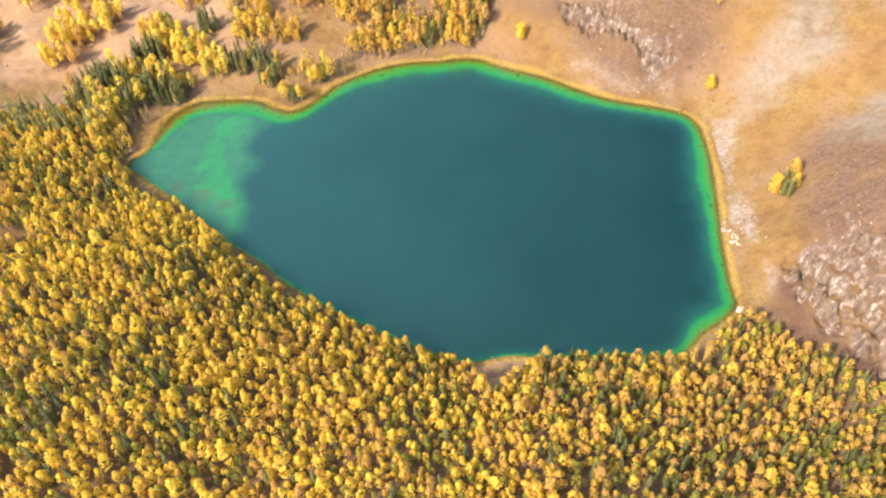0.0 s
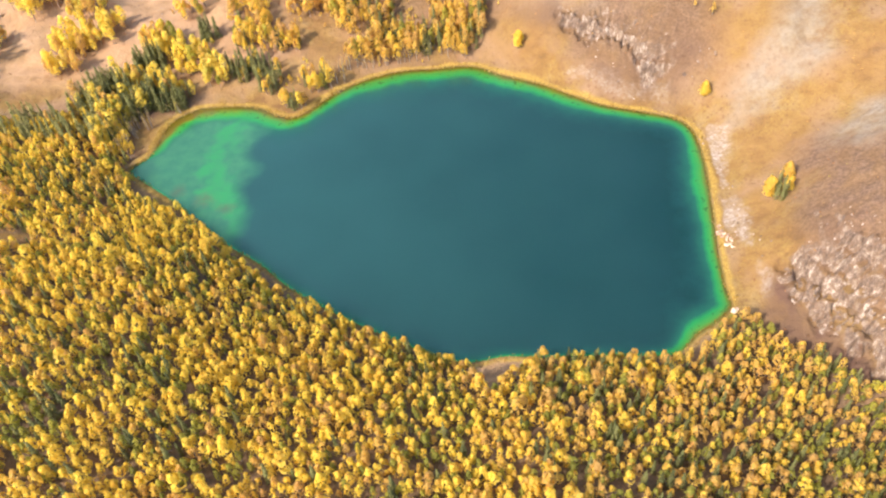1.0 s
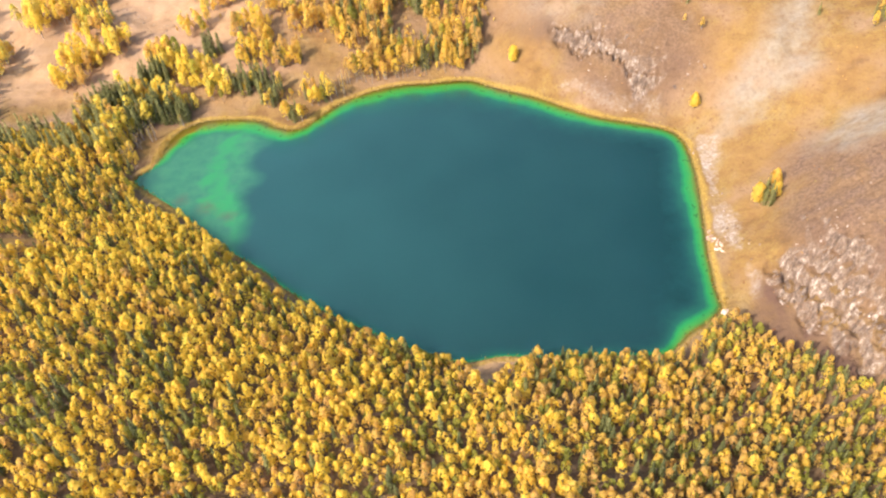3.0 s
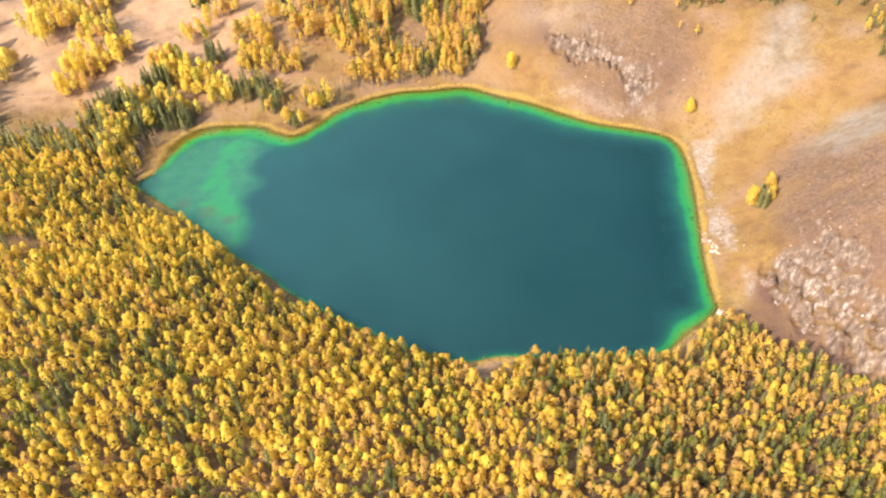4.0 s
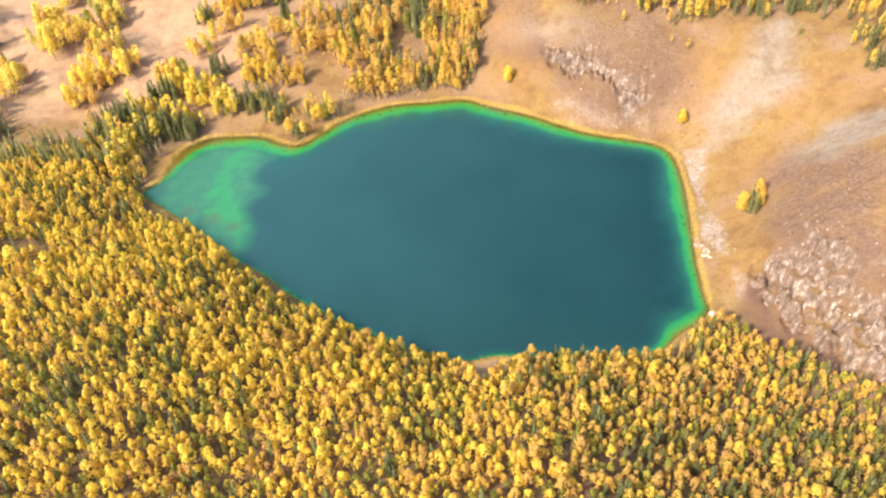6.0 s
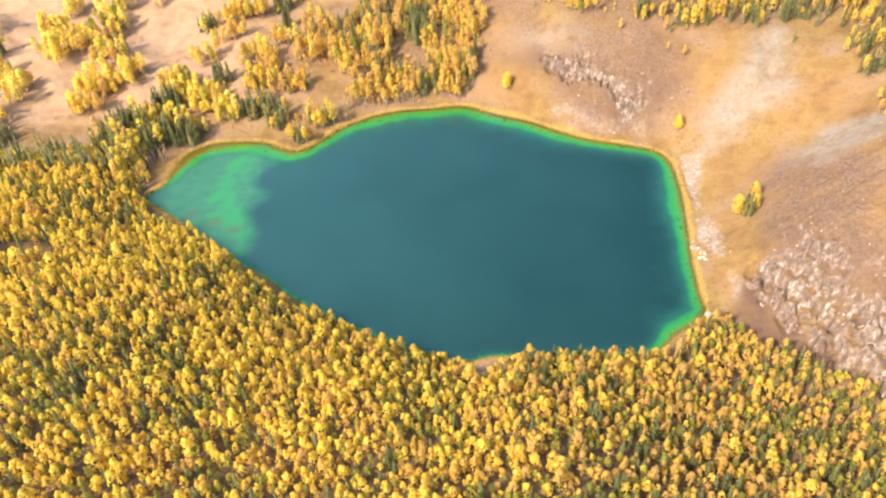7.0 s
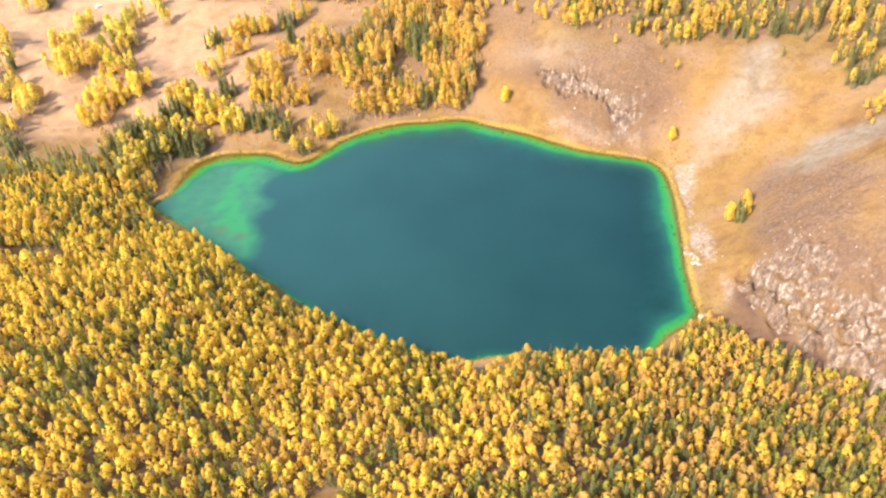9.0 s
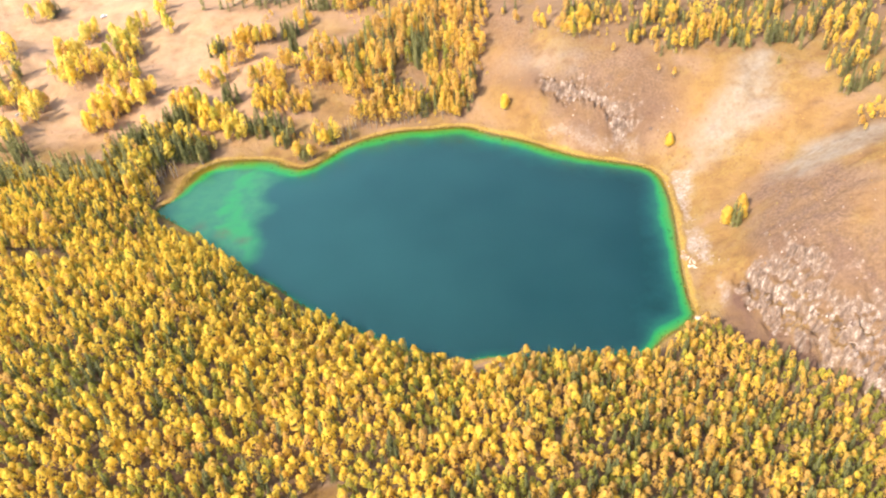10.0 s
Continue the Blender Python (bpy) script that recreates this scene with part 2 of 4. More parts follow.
# ---- materials ----
class Nodes:
    """A small help to write node materials."""

    def __init__(self, name):
        self.mat = bpy.data.materials.new(name)
        self.mat.use_nodes = True
        self.tree = self.mat.node_tree
        self.bsdf = self.tree.nodes["Principled BSDF"]
        self.out = self.tree.nodes["Material Output"]

    def add(self, kind, **values):
        node = self.tree.nodes.new(kind)
        for key, value in values.items():
            node.inputs[key].default_value = value
        return node

    def link(self, a, b):
        self.tree.links.new(a, b)

    def place(self):
        return self.add("ShaderNodeNewGeometry").outputs["Position"]

    def grain(self, size, detail=4.0, rough_by=0.55, stretch=None):
        """Noise, 0 to 1, with features of that size in metres."""
        node = self.add("ShaderNodeTexNoise", Scale=1.0 / size, Detail=detail, Roughness=rough_by)
        where = self.place()
        if stretch:
            scale = self.add("ShaderNodeVectorMath")
            scale.operation = "MULTIPLY"
            scale.inputs[1].default_value = stretch
            self.link(where, scale.inputs[0])
            where = scale.outputs[0]
        self.link(where, node.inputs["Vector"])
        return node.outputs["Fac"]

    def value(self, name):
        node = self.add("ShaderNodeAttribute")
        node.attribute_name = name
        return node.outputs["Fac"]

    def ramp(self, fac, stops):
        node = self.add("ShaderNodeValToRGB")
        r = node.color_ramp
        while len(r.elements) < len(stops):
            r.elements.new(0.5)
        for e, (at, c) in zip(r.elements, stops):
            e.position, e.color = at, (*c, 1)
        self.link(fac, node.inputs["Fac"])
        return node.outputs["Color"]

    def span(self, fac, a, b, c=0.0, d=1.0):
        node = self.add("ShaderNodeMapRange")
        for i, v in enumerate((a, b, c, d)):
            node.inputs[i + 1].default_value = v
        self.link(fac, node.inputs[0])
        return node.outputs[0]

    def sum(self, a, b, how="ADD"):
        node = self.add("ShaderNodeMath")
        node.operation = how
        for i, v in enumerate((a, b)):
            if isinstance(v, (int, float)):
                node.inputs[i].default_value = v
            else:
                self.link(v, node.inputs[i])
        return node.outputs[0]

    def mix(self, fac, a, b):
        node = self.add("ShaderNodeMix")
        node.data_type = "RGBA"
        for v, i in ((fac, 0), (a, 6), (b, 7)):
            if isinstance(v, (int, float)):
                node.inputs[i].default_value = v
            elif isinstance(v, tuple):
                node.inputs[i].default_value = (*v, 1)
            else:
                self.link(v, node.inputs[i])
        return node.outputs[2]

    def bump(self, fac, strength, distance):
        node = self.add("ShaderNodeBump", Strength=strength, Distance=distance)
        self.link(fac, node.inputs["Height"])
        self.link(node.outputs[0], self.bsdf.inputs["Normal"])


def make_ground():
    n = Nodes("dry_grass_and_rock")
    big, mid, fine = n.grain(38), n.grain(7, 5), n.grain(0.9, 5, 0.65)
    grass = n.ramp(n.sum(n.sum(big, 0.5, "MULTIPLY"), n.sum(mid, 0.5, "MULTIPLY")), [
        (0.36, (0.144, 0.0754, 0.0279)), (0.45, (0.207, 0.114, 0.0363)), (0.53, (0.246, 0.148, 0.0447)), (0.64, (0.264, 0.175, 0.0785))])
    grass = n.mix(n.span(fine, 0.35, 0.75, 0.0, 0.55), grass, (0.127, 0.0694, 0.0336))
    rosy = n.mix(n.span(mid, 0.45, 0.7), (0.262, 0.163, 0.1), (0.199, 0.117, 0.0694))
    patch = n.sum(n.span(n.grain(22, 3), 0.46, 0.64), 0.75, "MULTIPLY")
    colour = n.mix(patch, grass, rosy)
    colour = n.mix(n.sum(n.span(n.grain(1.7, 4, 0.6), 0.54, 0.68), 0.6, "MULTIPLY"), colour, (0.126, 0.0663, 0.0326))
    # pale, worn slopes and wheel tracks
    colour = n.mix(n.sum(n.value("pale"), n.span(mid, 0.25, 0.7, 0.45, 1.0), "MULTIPLY"), colour, (0.435, 0.266, 0.158))
    # pinkish barren ground and chalky worn slopes
    colour = n.mix(n.sum(n.value("pink"), n.span(mid, 0.3, 0.6, 0.5, 1.0), "MULTIPLY"), colour, n.mix(n.span(n.grain(1.4, 6, 0.7), 0.4, 0.6), (0.192, 0.118, 0.076), (0.120, 0.069, 0.044)))
    colour = n.mix(n.sum(n.value("chalk"), n.span(mid, 0.3, 0.65, 0.35, 1.0), "MULTIPLY"), colour, n.mix(n.span(n.grain(2.5, 5, 0.7), 0.42, 0.66), (0.262, 0.212, 0.160), (0.200, 0.147, 0.110)))
    # fallen needles and low growth under the open groves, browned for their shade too
    colour = n.mix(n.sum(n.value("under"), n.span(mid, 0.3, 0.6, 0.35, 1.0), "MULTIPLY"), colour, n.mix(n.span(fine, 0.35, 0.65), (0.27, 0.150, 0.078), (0.19, 0.105, 0.055)))
    # forest floor under the trees
    colour = n.mix(n.sum(n.value("litter"), n.span(mid, 0.25, 0.6, 0.7, 1.0), "MULTIPLY"), colour,
                   n.mix(n.span(fine, 0.3, 0.7), (0.125, 0.080, 0.050), (0.22, 0.138, 0.078)))
    # rubble
    pebble = n.ramp(n.grain(1.6, 7, 0.75), [(0.36, (0.19, 0.12, 0.075)), (0.48, (0.27, 0.20, 0.15)), (0.61, (0.37, 0.305, 0.255)), (0.74, (0.50, 0.45, 0.40))])
    colour = n.mix(n.span(n.sum(n.value("scree"), n.grain(3.0, 6, 0.7), "MULTIPLY"), 0.24, 0.56, 0.0, 0.95), colour, pebble)
    # ochre gullies, bare dark soil, and tree shade painted beside the bay
    colour = n.mix(n.sum(n.value("ochre"), n.span(mid, 0.3, 0.65, 0.15, 0.7), "MULTIPLY"), colour, (0.235, 0.128, 0.050))
    colour = n.mix(n.sum(n.value("soil_shade"), n.span(mid, 0.25, 0.65, 0.5, 1.0), "MULTIPLY"), colour, (0.108, 0.060, 0.040))
    # bare crags, lichen-grey and pinkish; dark noise paints in the shade of clefts
    stone = n.ramp(n.grain(2.3, 6, 0.75, (1, 1, 0.4)), [(0.32, (0.060, 0.039, 0.029)), (0.44, (0.135, 0.091, 0.068)), (0.55, (0.225, 0.160, 0.118)), (0.65, (0.43, 0.345, 0.28))])
    stone = n.mix(n.span(n.grain(1.9, 5, 0.7), 0.47, 0.64, 0.0, 0.75), stone, (0.15, 0.088, 0.052))
    # bare stone on the steep faces, turf between
    lie = n.add("ShaderNodeSeparateXYZ")
    n.link(n.add("ShaderNodeNewGeometry").outputs["Normal"], lie.inputs[0])
    steep = n.span(lie.outputs["Z"], 0.90, 0.60, 0.22, 1.3)
    colour = n.mix(n.span(n.sum(n.sum(n.value("rock"), steep, "MULTIPLY"), n.grain(4, 6, 0.7), "MULTIPLY"), 0.20, 0.46), colour, stone)
    # sedge belt round the water
    reed = n.mix(n.span(n.grain(1.3, 4), 0.35, 0.65), (0.40, 0.262, 0.06), (0.29, 0.175, 0.042))
    colour = n.mix(n.sum(n.value("sedge"), 0.85, "MULTIPLY"), colour, reed)
    # wet mud at the waterline
    colour = n.mix(n.value("wet"), colour, (0.15, 0.115, 0.025))
    n.link(colour, n.bsdf.inputs["Base Color"])
    n.bsdf.inputs["Roughness"].default_value = 0.95
    n.bsdf.inputs["Specular IOR Level"].default_value = 0.15
    n.bump(n.sum(n.sum(mid, 1.6, "MULTIPLY"), n.sum(fine, 0.35, "MULTIPLY")), 0.9, 1.0)
    return n.mat


def make_water():
    n = Nodes("lake_water")
    wisps = n.grain(9, 4, 0.6)
    s = n.sum(n.value("shallow"), n.span(wisps, 0.3, 0.7, -0.045, 0.045))
    # sky reflection and haze painted into the colour: lighter west, darker east
    east = n.add("ShaderNodeSeparateXYZ")
    n.link(n.place(), east.inputs[0])
    deep = n.mix(n.sum(n.span(east.outputs["X"], -110, 95), n.span(n.grain(70, 2), 0.3, 0.7, -0.15, 0.15)), (0.0175, 0.073, 0.071), (0.0030, 0.0265, 0.0275))
    green = n.ramp(s, [(0.16, (0.010, 0.072, 0.060)), (0.37, (0.011, 0.090, 0.060)), (0.51, (0.016, 0.225, 0.058)),
                       (0.70, (0.05, 0.25, 0.037)), (0.82, (0.115, 0.20, 0.022)), (0.94, (0.17, 0.125, 0.014))])
    colour = n.mix(n.span(s, 0.07, 0.36), deep, green)
    # dark weed patches under the shallows
    dark = n.sum(n.span(n.grain(2.6, 3), 0.58, 0.66), n.sum(n.span(s, 0.5, 0.62), n.span(s, 0.95, 0.8), "MULTIPLY"), "MULTIPLY")
    colour = n.mix(n.sum(dark, 0.65, "MULTIPLY"), colour, (0.02, 0.05, 0.015))
    # drowned weed beds of the western bay
    silt = n.mix(n.span(n.grain(6, 4, 0.6), 0.35, 0.65), (0.031, 0.138, 0.082), (0.041, 0.164, 0.084))
    bay = n.mix(n.span(n.sum(n.value("bar"), n.span(n.grain(4, 4, 0.65), 0.3, 0.7, -0.2, 0.2)), 0.1, 0.8), silt, (0.030, 0.212, 0.074))
    bay = n.mix(n.span(n.sum(n.value("drowned"), n.span(n.grain(3, 4, 0.65), 0.3, 0.7, 0.4, 1.2), "MULTIPLY"), 0.15, 0.9, 0.0, 0.7), bay, (0.085, 0.105, 0.062))
    colour = n.mix(n.sum(n.span(n.value("bay"), 0.02, 0.75), n.span(s, 0.32, 0.58, 1.0, 0.0), "MULTIPLY"), colour, bay)
    n.link(colour, n.bsdf.inputs["Base Color"])
    n.bsdf.inputs["Roughness"].default_value = 0.12
    n.bsdf.inputs["IOR"].default_value = 1.33
    n.bsdf.inputs["Specular IOR Level"].default_value = 0.95
    # light spreads far inside the water before it comes back out
    n.bsdf.inputs["Subsurface Weight"].default_value = 1.0
    n.bsdf.inputs["Subsurface Radius"].default_value = (1.0, 1.0, 1.0)
    n.bsdf.inputs["Subsurface Scale"].default_value = 60.0
    n.bump(n.sum(n.grain(1.6, 3), n.sum(n.grain(0.4, 2), 0.25, "MULTIPLY")), 0.10, 0.25)
    return n.mat


def make_leaves(name, stops, through):
    """Foliage: tone is a tree's own hue, Random Per Island that of a spray."""
    n = Nodes(name)
    geo = n.add("ShaderNodeNewGeometry")
    info = n.add("ShaderNodeObjectInfo")
    tone = n.sum(n.value("tone"), n.span(info.outputs["Random"], 0, 1, -0.12, 0.12))
    tone = n.sum(tone, n.span(geo.outputs["Random Per Island"], 0, 1, -0.06, 0.06))
    colour = n.ramp(tone, stops)
    n.link(colour, n.bsdf.inputs["Base Color"])
    n.bsdf.inputs["Roughness"].default_value = 0.75
    n.bsdf.inputs["Specular IOR Level"].default_value = 0.2
    glow = n.add("ShaderNodeBsdfTranslucent")
    n.link(colour, glow.inputs["Color"])
    mix = n.add("ShaderNodeMixShader", Fac=through)
    n.link(n.bsdf.outputs[0], mix.inputs[1])
    n.link(glow.outputs[0], mix.inputs[2])
    n.link(mix.outputs[0], n.out.inputs["Surface"])
    return n.mat


def make_plain(name, a, b, size, rough_by=0.8, metal=0.0, lift=0.3):
    n = Nodes(name)
    g = n.grain(size, 5, 0.65)
    n.link(n.mix(n.span(g, 0.3, 0.7), a, b), n.bsdf.inputs["Base Color"])
    n.bsdf.inputs["Roughness"].default_value = rough_by
    n.bsdf.inputs["Metallic"].default_value = metal
    if lift:
        n.bump(g, lift, size * 0.3)
    return n.mat


GROUND = make_ground()
WATER = make_water()
LARCH = make_leaves("autumn_larch_needles", [
    (0.0, (0.24, 0.235, 0.055)), (0.22, (0.36, 0.335, 0.065)), (0.40, (0.60, 0.51, 0.080)), (0.50, (0.80, 0.66, 0.185)), (0.61, (0.84, 0.68, 0.150)),
    (0.74, (0.88, 0.68, 0.105)), (0.87, (0.80, 0.565, 0.105)), (1.0, (0.66, 0.42, 0.135))], 0.62)
SPRUCE = make_leaves("dark_spruce_needles", [
    (0.0, (0.085, 0.085, 0.030)), (0.5, (0.155, 0.152, 0.052)), (1.0, (0.27, 0.245, 0.085))], 0.35)


def make_stone(name="weathered_stone", light=1.0):
    n = Nodes(name)
    g = n.grain(1.6, 6, 0.7, (1, 1, 0.5))
    info = n.add("ShaderNodeObjectInfo")
    colour = n.ramp(n.sum(g, n.span(info.outputs["Random"], 0, 1, -0.10, 0.10)), [
        (at, tuple(min(0.8, v * light) for v in c)) for at, c in
        ((0.30, (0.08, 0.047, 0.034)), (0.45, (0.17, 0.11, 0.078)), (0.58, (0.31, 0.228, 0.176)), (0.74, (0.47, 0.385, 0.32)))])
    # turf and lichen on the flatter tops
    up = n.add("ShaderNodeSeparateXYZ")
    n.link(n.add("ShaderNodeNewGeometry").outputs["Normal"], up.inputs[0])
    turf = n.sum(n.span(up.outputs["Z"], 0.6, 0.95), n.span(n.grain(1.1, 4), 0.42, 0.6), "MULTIPLY")
    colour = n.mix(n.sum(turf, 0.7, "MULTIPLY"), colour, (0.26, 0.155, 0.075))
    n.link(colour, n.bsdf.inputs["Base Color"])
    n.bsdf.inputs["Roughness"].default_value = 0.9
    n.bump(n.grain(0.7, 6, 0.7), 0.8, 0.35)
    return n.mat


STONE = make_stone()
LIMESTONE = make_stone("white_limestone", 2.6)
SHRUB = make_leaves("rusty_shrub_leaves", [(0.0, (0.15, 0.075, 0.035)), (0.4, (0.25, 0.115, 0.045)), (0.7, (0.34, 0.18, 0.05)), (1.0, (0.26, 0.19, 0.06))], 0.3)
SEDGE = make_leaves("dry_sedge_blades", [(0.0, (0.27, 0.155, 0.035)), (0.5, (0.38, 0.24, 0.05)), (1.0, (0.46, 0.34, 0.10))], 0.5)
WHITE_PAINT = make_plain("white_car_paint", (0.70, 0.70, 0.70), (0.76, 0.76, 0.75), 2.0, 0.3, 0.0, 0)
SILVER_PAINT = make_plain("silver_car_paint", (0.45, 0.46, 0.47), (0.52, 0.52, 0.53), 2.0, 0.3, 0.5, 0)
GLASS = make_plain("dark_car_glass", (0.015, 0.018, 0.02), (0.02, 0.022, 0.025), 2.0, 0.08, 0.0, 0)
RUBBER = make_plain("tyre_rubber", (0.02, 0.02, 0.02), (0.035, 0.033, 0.03), 0.3, 0.85, 0.0, 0)
PALE_BARK = make_plain("pale_birch_bark", (0.20, 0.16, 0.13), (0.36, 0.30, 0.26), 0.6)
BARK = make_plain("grey_brown_bark", (0.16, 0.11, 0.08), (0.34, 0.27, 0.22), 0.5)


# ---- building blocks ----
def mesh_of(name, verts, faces, material, values=None, smooth=False):
    """A mesh from arrays: verts (n, 3), faces (m, 3 or 4); values: point attributes."""
    verts, faces = np.asarray(verts, np.float32), np.asarray(faces, np.int32)
    me = bpy.data.meshes.new(name)
    m, k = faces.shape
    me.vertices.add(len(verts))
    me.vertices.foreach_set("co", verts.ravel())
    me.loops.add(m * k)
    me.loops.foreach_set("vertex_index", faces.ravel())
    me.polygons.add(m)
    me.polygons.foreach_set("loop_start", np.arange(0, m * k, k, dtype=np.int32))
    me.polygons.foreach_set("use_smooth", np.full(m, smooth))
    for key, v in (values or {}).items():
        me.attributes.new(key, "FLOAT", "POINT").data.foreach_set("value", np.asarray(v, np.float32).ravel())
    me.materials.append(material)
    me.update(calc_edges=True)
    return me


def part(name, bm, material, parent, label=""):
    """Links a bmesh or a mesh as one mesh object under a thing or a part."""
    me = bm
    if isinstance(bm, bmesh.types.BMesh):
        me = bpy.data.meshes.new(name)
        bm.to_mesh(me)
        bm.free()
        me.materials.append(material)
    ob = new(name, me)
    ob.parent = parent
    return tagged(ob, label)


def stretch_axis(inner_lo, inner_hi, step, lo, hi, fine=None):
    """Coordinates with even steps inside, finer in one stretch, and growing steps outwards."""
    values, v = [], inner_lo
    while v < inner_hi:
        values.append(v)
        v += fine[2] if fine and fine[0] <= v < fine[1] else step
    left, s, v = [], step, inner_lo
    while v > lo:
        s *= 1.25
        v -= s
        left.append(v)
    s, v = step, values[-1]
    while v < hi:
        s *= 1.25
        v += s
        values.append(v)
    return np.array(left[::-1] + values)


# ---- ground ----
def build_ground():
    xs = stretch_axis(-330, 260, 2.0, -2600, 2600, (34, 165, 0.72))
    ys = stretch_axis(50, 500, 2.0, -2400, 2600, (124, 350, 0.8))
    gx, gy = np.meshgrid(xs, ys)
    x, y = gx.ravel(), gy.ravel()
    z = height(x, y)
    d = lake_side(x, y)
    # wear the sharpest edges of the crags
    worn = z.reshape(len(ys), len(xs)).copy()
    mid = worn[1:-1, 1:-1] * 0.76 + (worn[:-2, 1:-1] + worn[2:, 1:-1] + worn[1:-1, :-2] + worn[1:-1, 2:]) * 0.06
    stony = (np.maximum(soft_inside(x, y, CRAG_EAST, 5), soft_inside(x, y, CRAG_NORTH, 5)) > 0).reshape(worn.shape)[1:-1, 1:-1]
    worn[1:-1, 1:-1] = np.where(stony, mid, worn[1:-1, 1:-1])
    z = worn.ravel()
    wobble = (rough(x, y, 8, 3, 21) - 0.5)
    rock = np.maximum(soft_inside(x, y, CRAG_EAST, 4), np.maximum(1.1 * soft_inside(x, y, CRAG_NORTH, 5), 0.72 * np.maximum(soft_inside(x, y, STONY_EAST, 9), 1.4 * soft_inside(x, y, CRAG_LOW, 3)))) * (0.66 + 0.42 * near_break(x, y)) * (0.62 + 0.55 * ramp(rough(x, y, 11, 3, 33), 0.38, 0.58))
    ochre = soft_inside(x, y, GULLY, 6)
    for rusty in RUSTY:
        ochre = np.maximum(ochre, 0.8 * soft_inside(x, y, rusty, 7))
    soil_shade = soft_inside(x, y, SOIL_EAST, 4) + 0.55 * soft_inside(x, y, SOIL_NORTH, 6) + 0.45 * soft_inside(x, y, CRAG_EAST, 6) + 0.3 * soft_inside(x, y, CRAG_NORTH, 8) + soft_inside(x, y, SHADE_BAY, 2.5)
    scree = np.maximum(np.maximum(soft_inside(x, y, SCREES[0], 4.5), soft_inside(x, y, SCREES[1], 4.5)), 0.85 * soft_inside(x, y, SCREES[2], 2.5)) * ramp(d + wobble * 2, 2.2, 4.5) * (0.7 + 0.6 * rough(x, y, 6, 3, 38))
    foot = soft_inside(x, y, [(30, 324), (46, 314), (62, 303), (86, 296), (90, 304), (70, 309), (48, 322)], 3)
    scree = np.maximum(scree, 0.7 * foot * ramp(d, 2.5, 5))
    chalk = np.maximum(0.85 * soft_inside(x, y, PALE_A, 6), np.maximum(soft_inside(x, y, PALE_B, 6), 0.5 * soft_inside(x, y, PALE_N, 8)))
    pink = np.maximum(np.maximum(soft_inside(x, y, PINK, 8), 0.85 * soft_inside(x, y, PINK_NORTH, 8)), 0.8 * ramp(rough(x, y, 30, 3, 36), 0.48, 0.62) * ramp(y, 322, 345) * ramp(x, -60, -20))
    pink = np.maximum(pink, 0.8 * ramp(y + 0.12 * x, 352, 362) * ramp(x, 40, 70))
    pale = np.zeros(len(x))
    for track, width in TRACKS:
        pale = np.maximum(pale, 0.9 * (1 - ramp(edge_distance(x, y, track, False) + wobble * 1.5, width * 0.5, width)))
    pale = np.maximum(pale, 0.85 * ramp(-x + (rough(x, y, 30, 3, 31) - 0.5) * 90, 40, 170) * ramp(y, 318, 345))
    pale = np.maximum(pale, 0.55 * soft_inside(x, y, BARE[0][0], 2))
    litter = forest_mask(x, y)
    under = np.zeros(len(x))
    for cx, cy, rx, ry, larches, spruces in GROVES_WEST + GROVES_MEADOW + GROVES_NORTH + GROVES_WOOD:
        near = (abs(x - cx) < rx * 2.5) & (abs(y - cy) < ry * 2.5)
        q = np.exp(-((x[near] - cx - 1) / (rx + 1)) ** 2 - ((y[near] - cy) / (ry + 1)) ** 2)
        under[near] = np.maximum(under[near], q)
    belt = 3.0 + 1.8 * (lumps(x, y, 18, 3) - 0.5)
    sedge = ramp(d, 0.3, 1.2) * (1 - ramp(d + wobble * 3, belt * 0.7, belt * 1.3)) * (1 - 0.75 * litter)
    wet = ramp(d, -3, 0.0) * (1 - ramp(d + wobble, 0.2, 0.9))
    nx, ny = len(xs), len(ys)
    i = (np.arange(ny - 1)[:, None] * nx + np.arange(nx - 1)[None]).ravel()
    faces = np.c_[i, i + 1, i + nx + 1, i + nx]
    me = mesh_of("ground", np.c_[x, y, z], faces, GROUND,
                 {"rock": rock, "scree": scree, "pale": pale, "litter": litter, "sedge": sedge, "wet": wet, "ochre": ochre, "soil_shade": soil_shade, "chalk": chalk, "pink": pink, "under": under}, True)
    tagged(new("ground", me), "dry tan autumn grassland, crags and forest floor round a lake", "ground", kind="structure")
    return xs, ys, z.reshape(ny, nx)


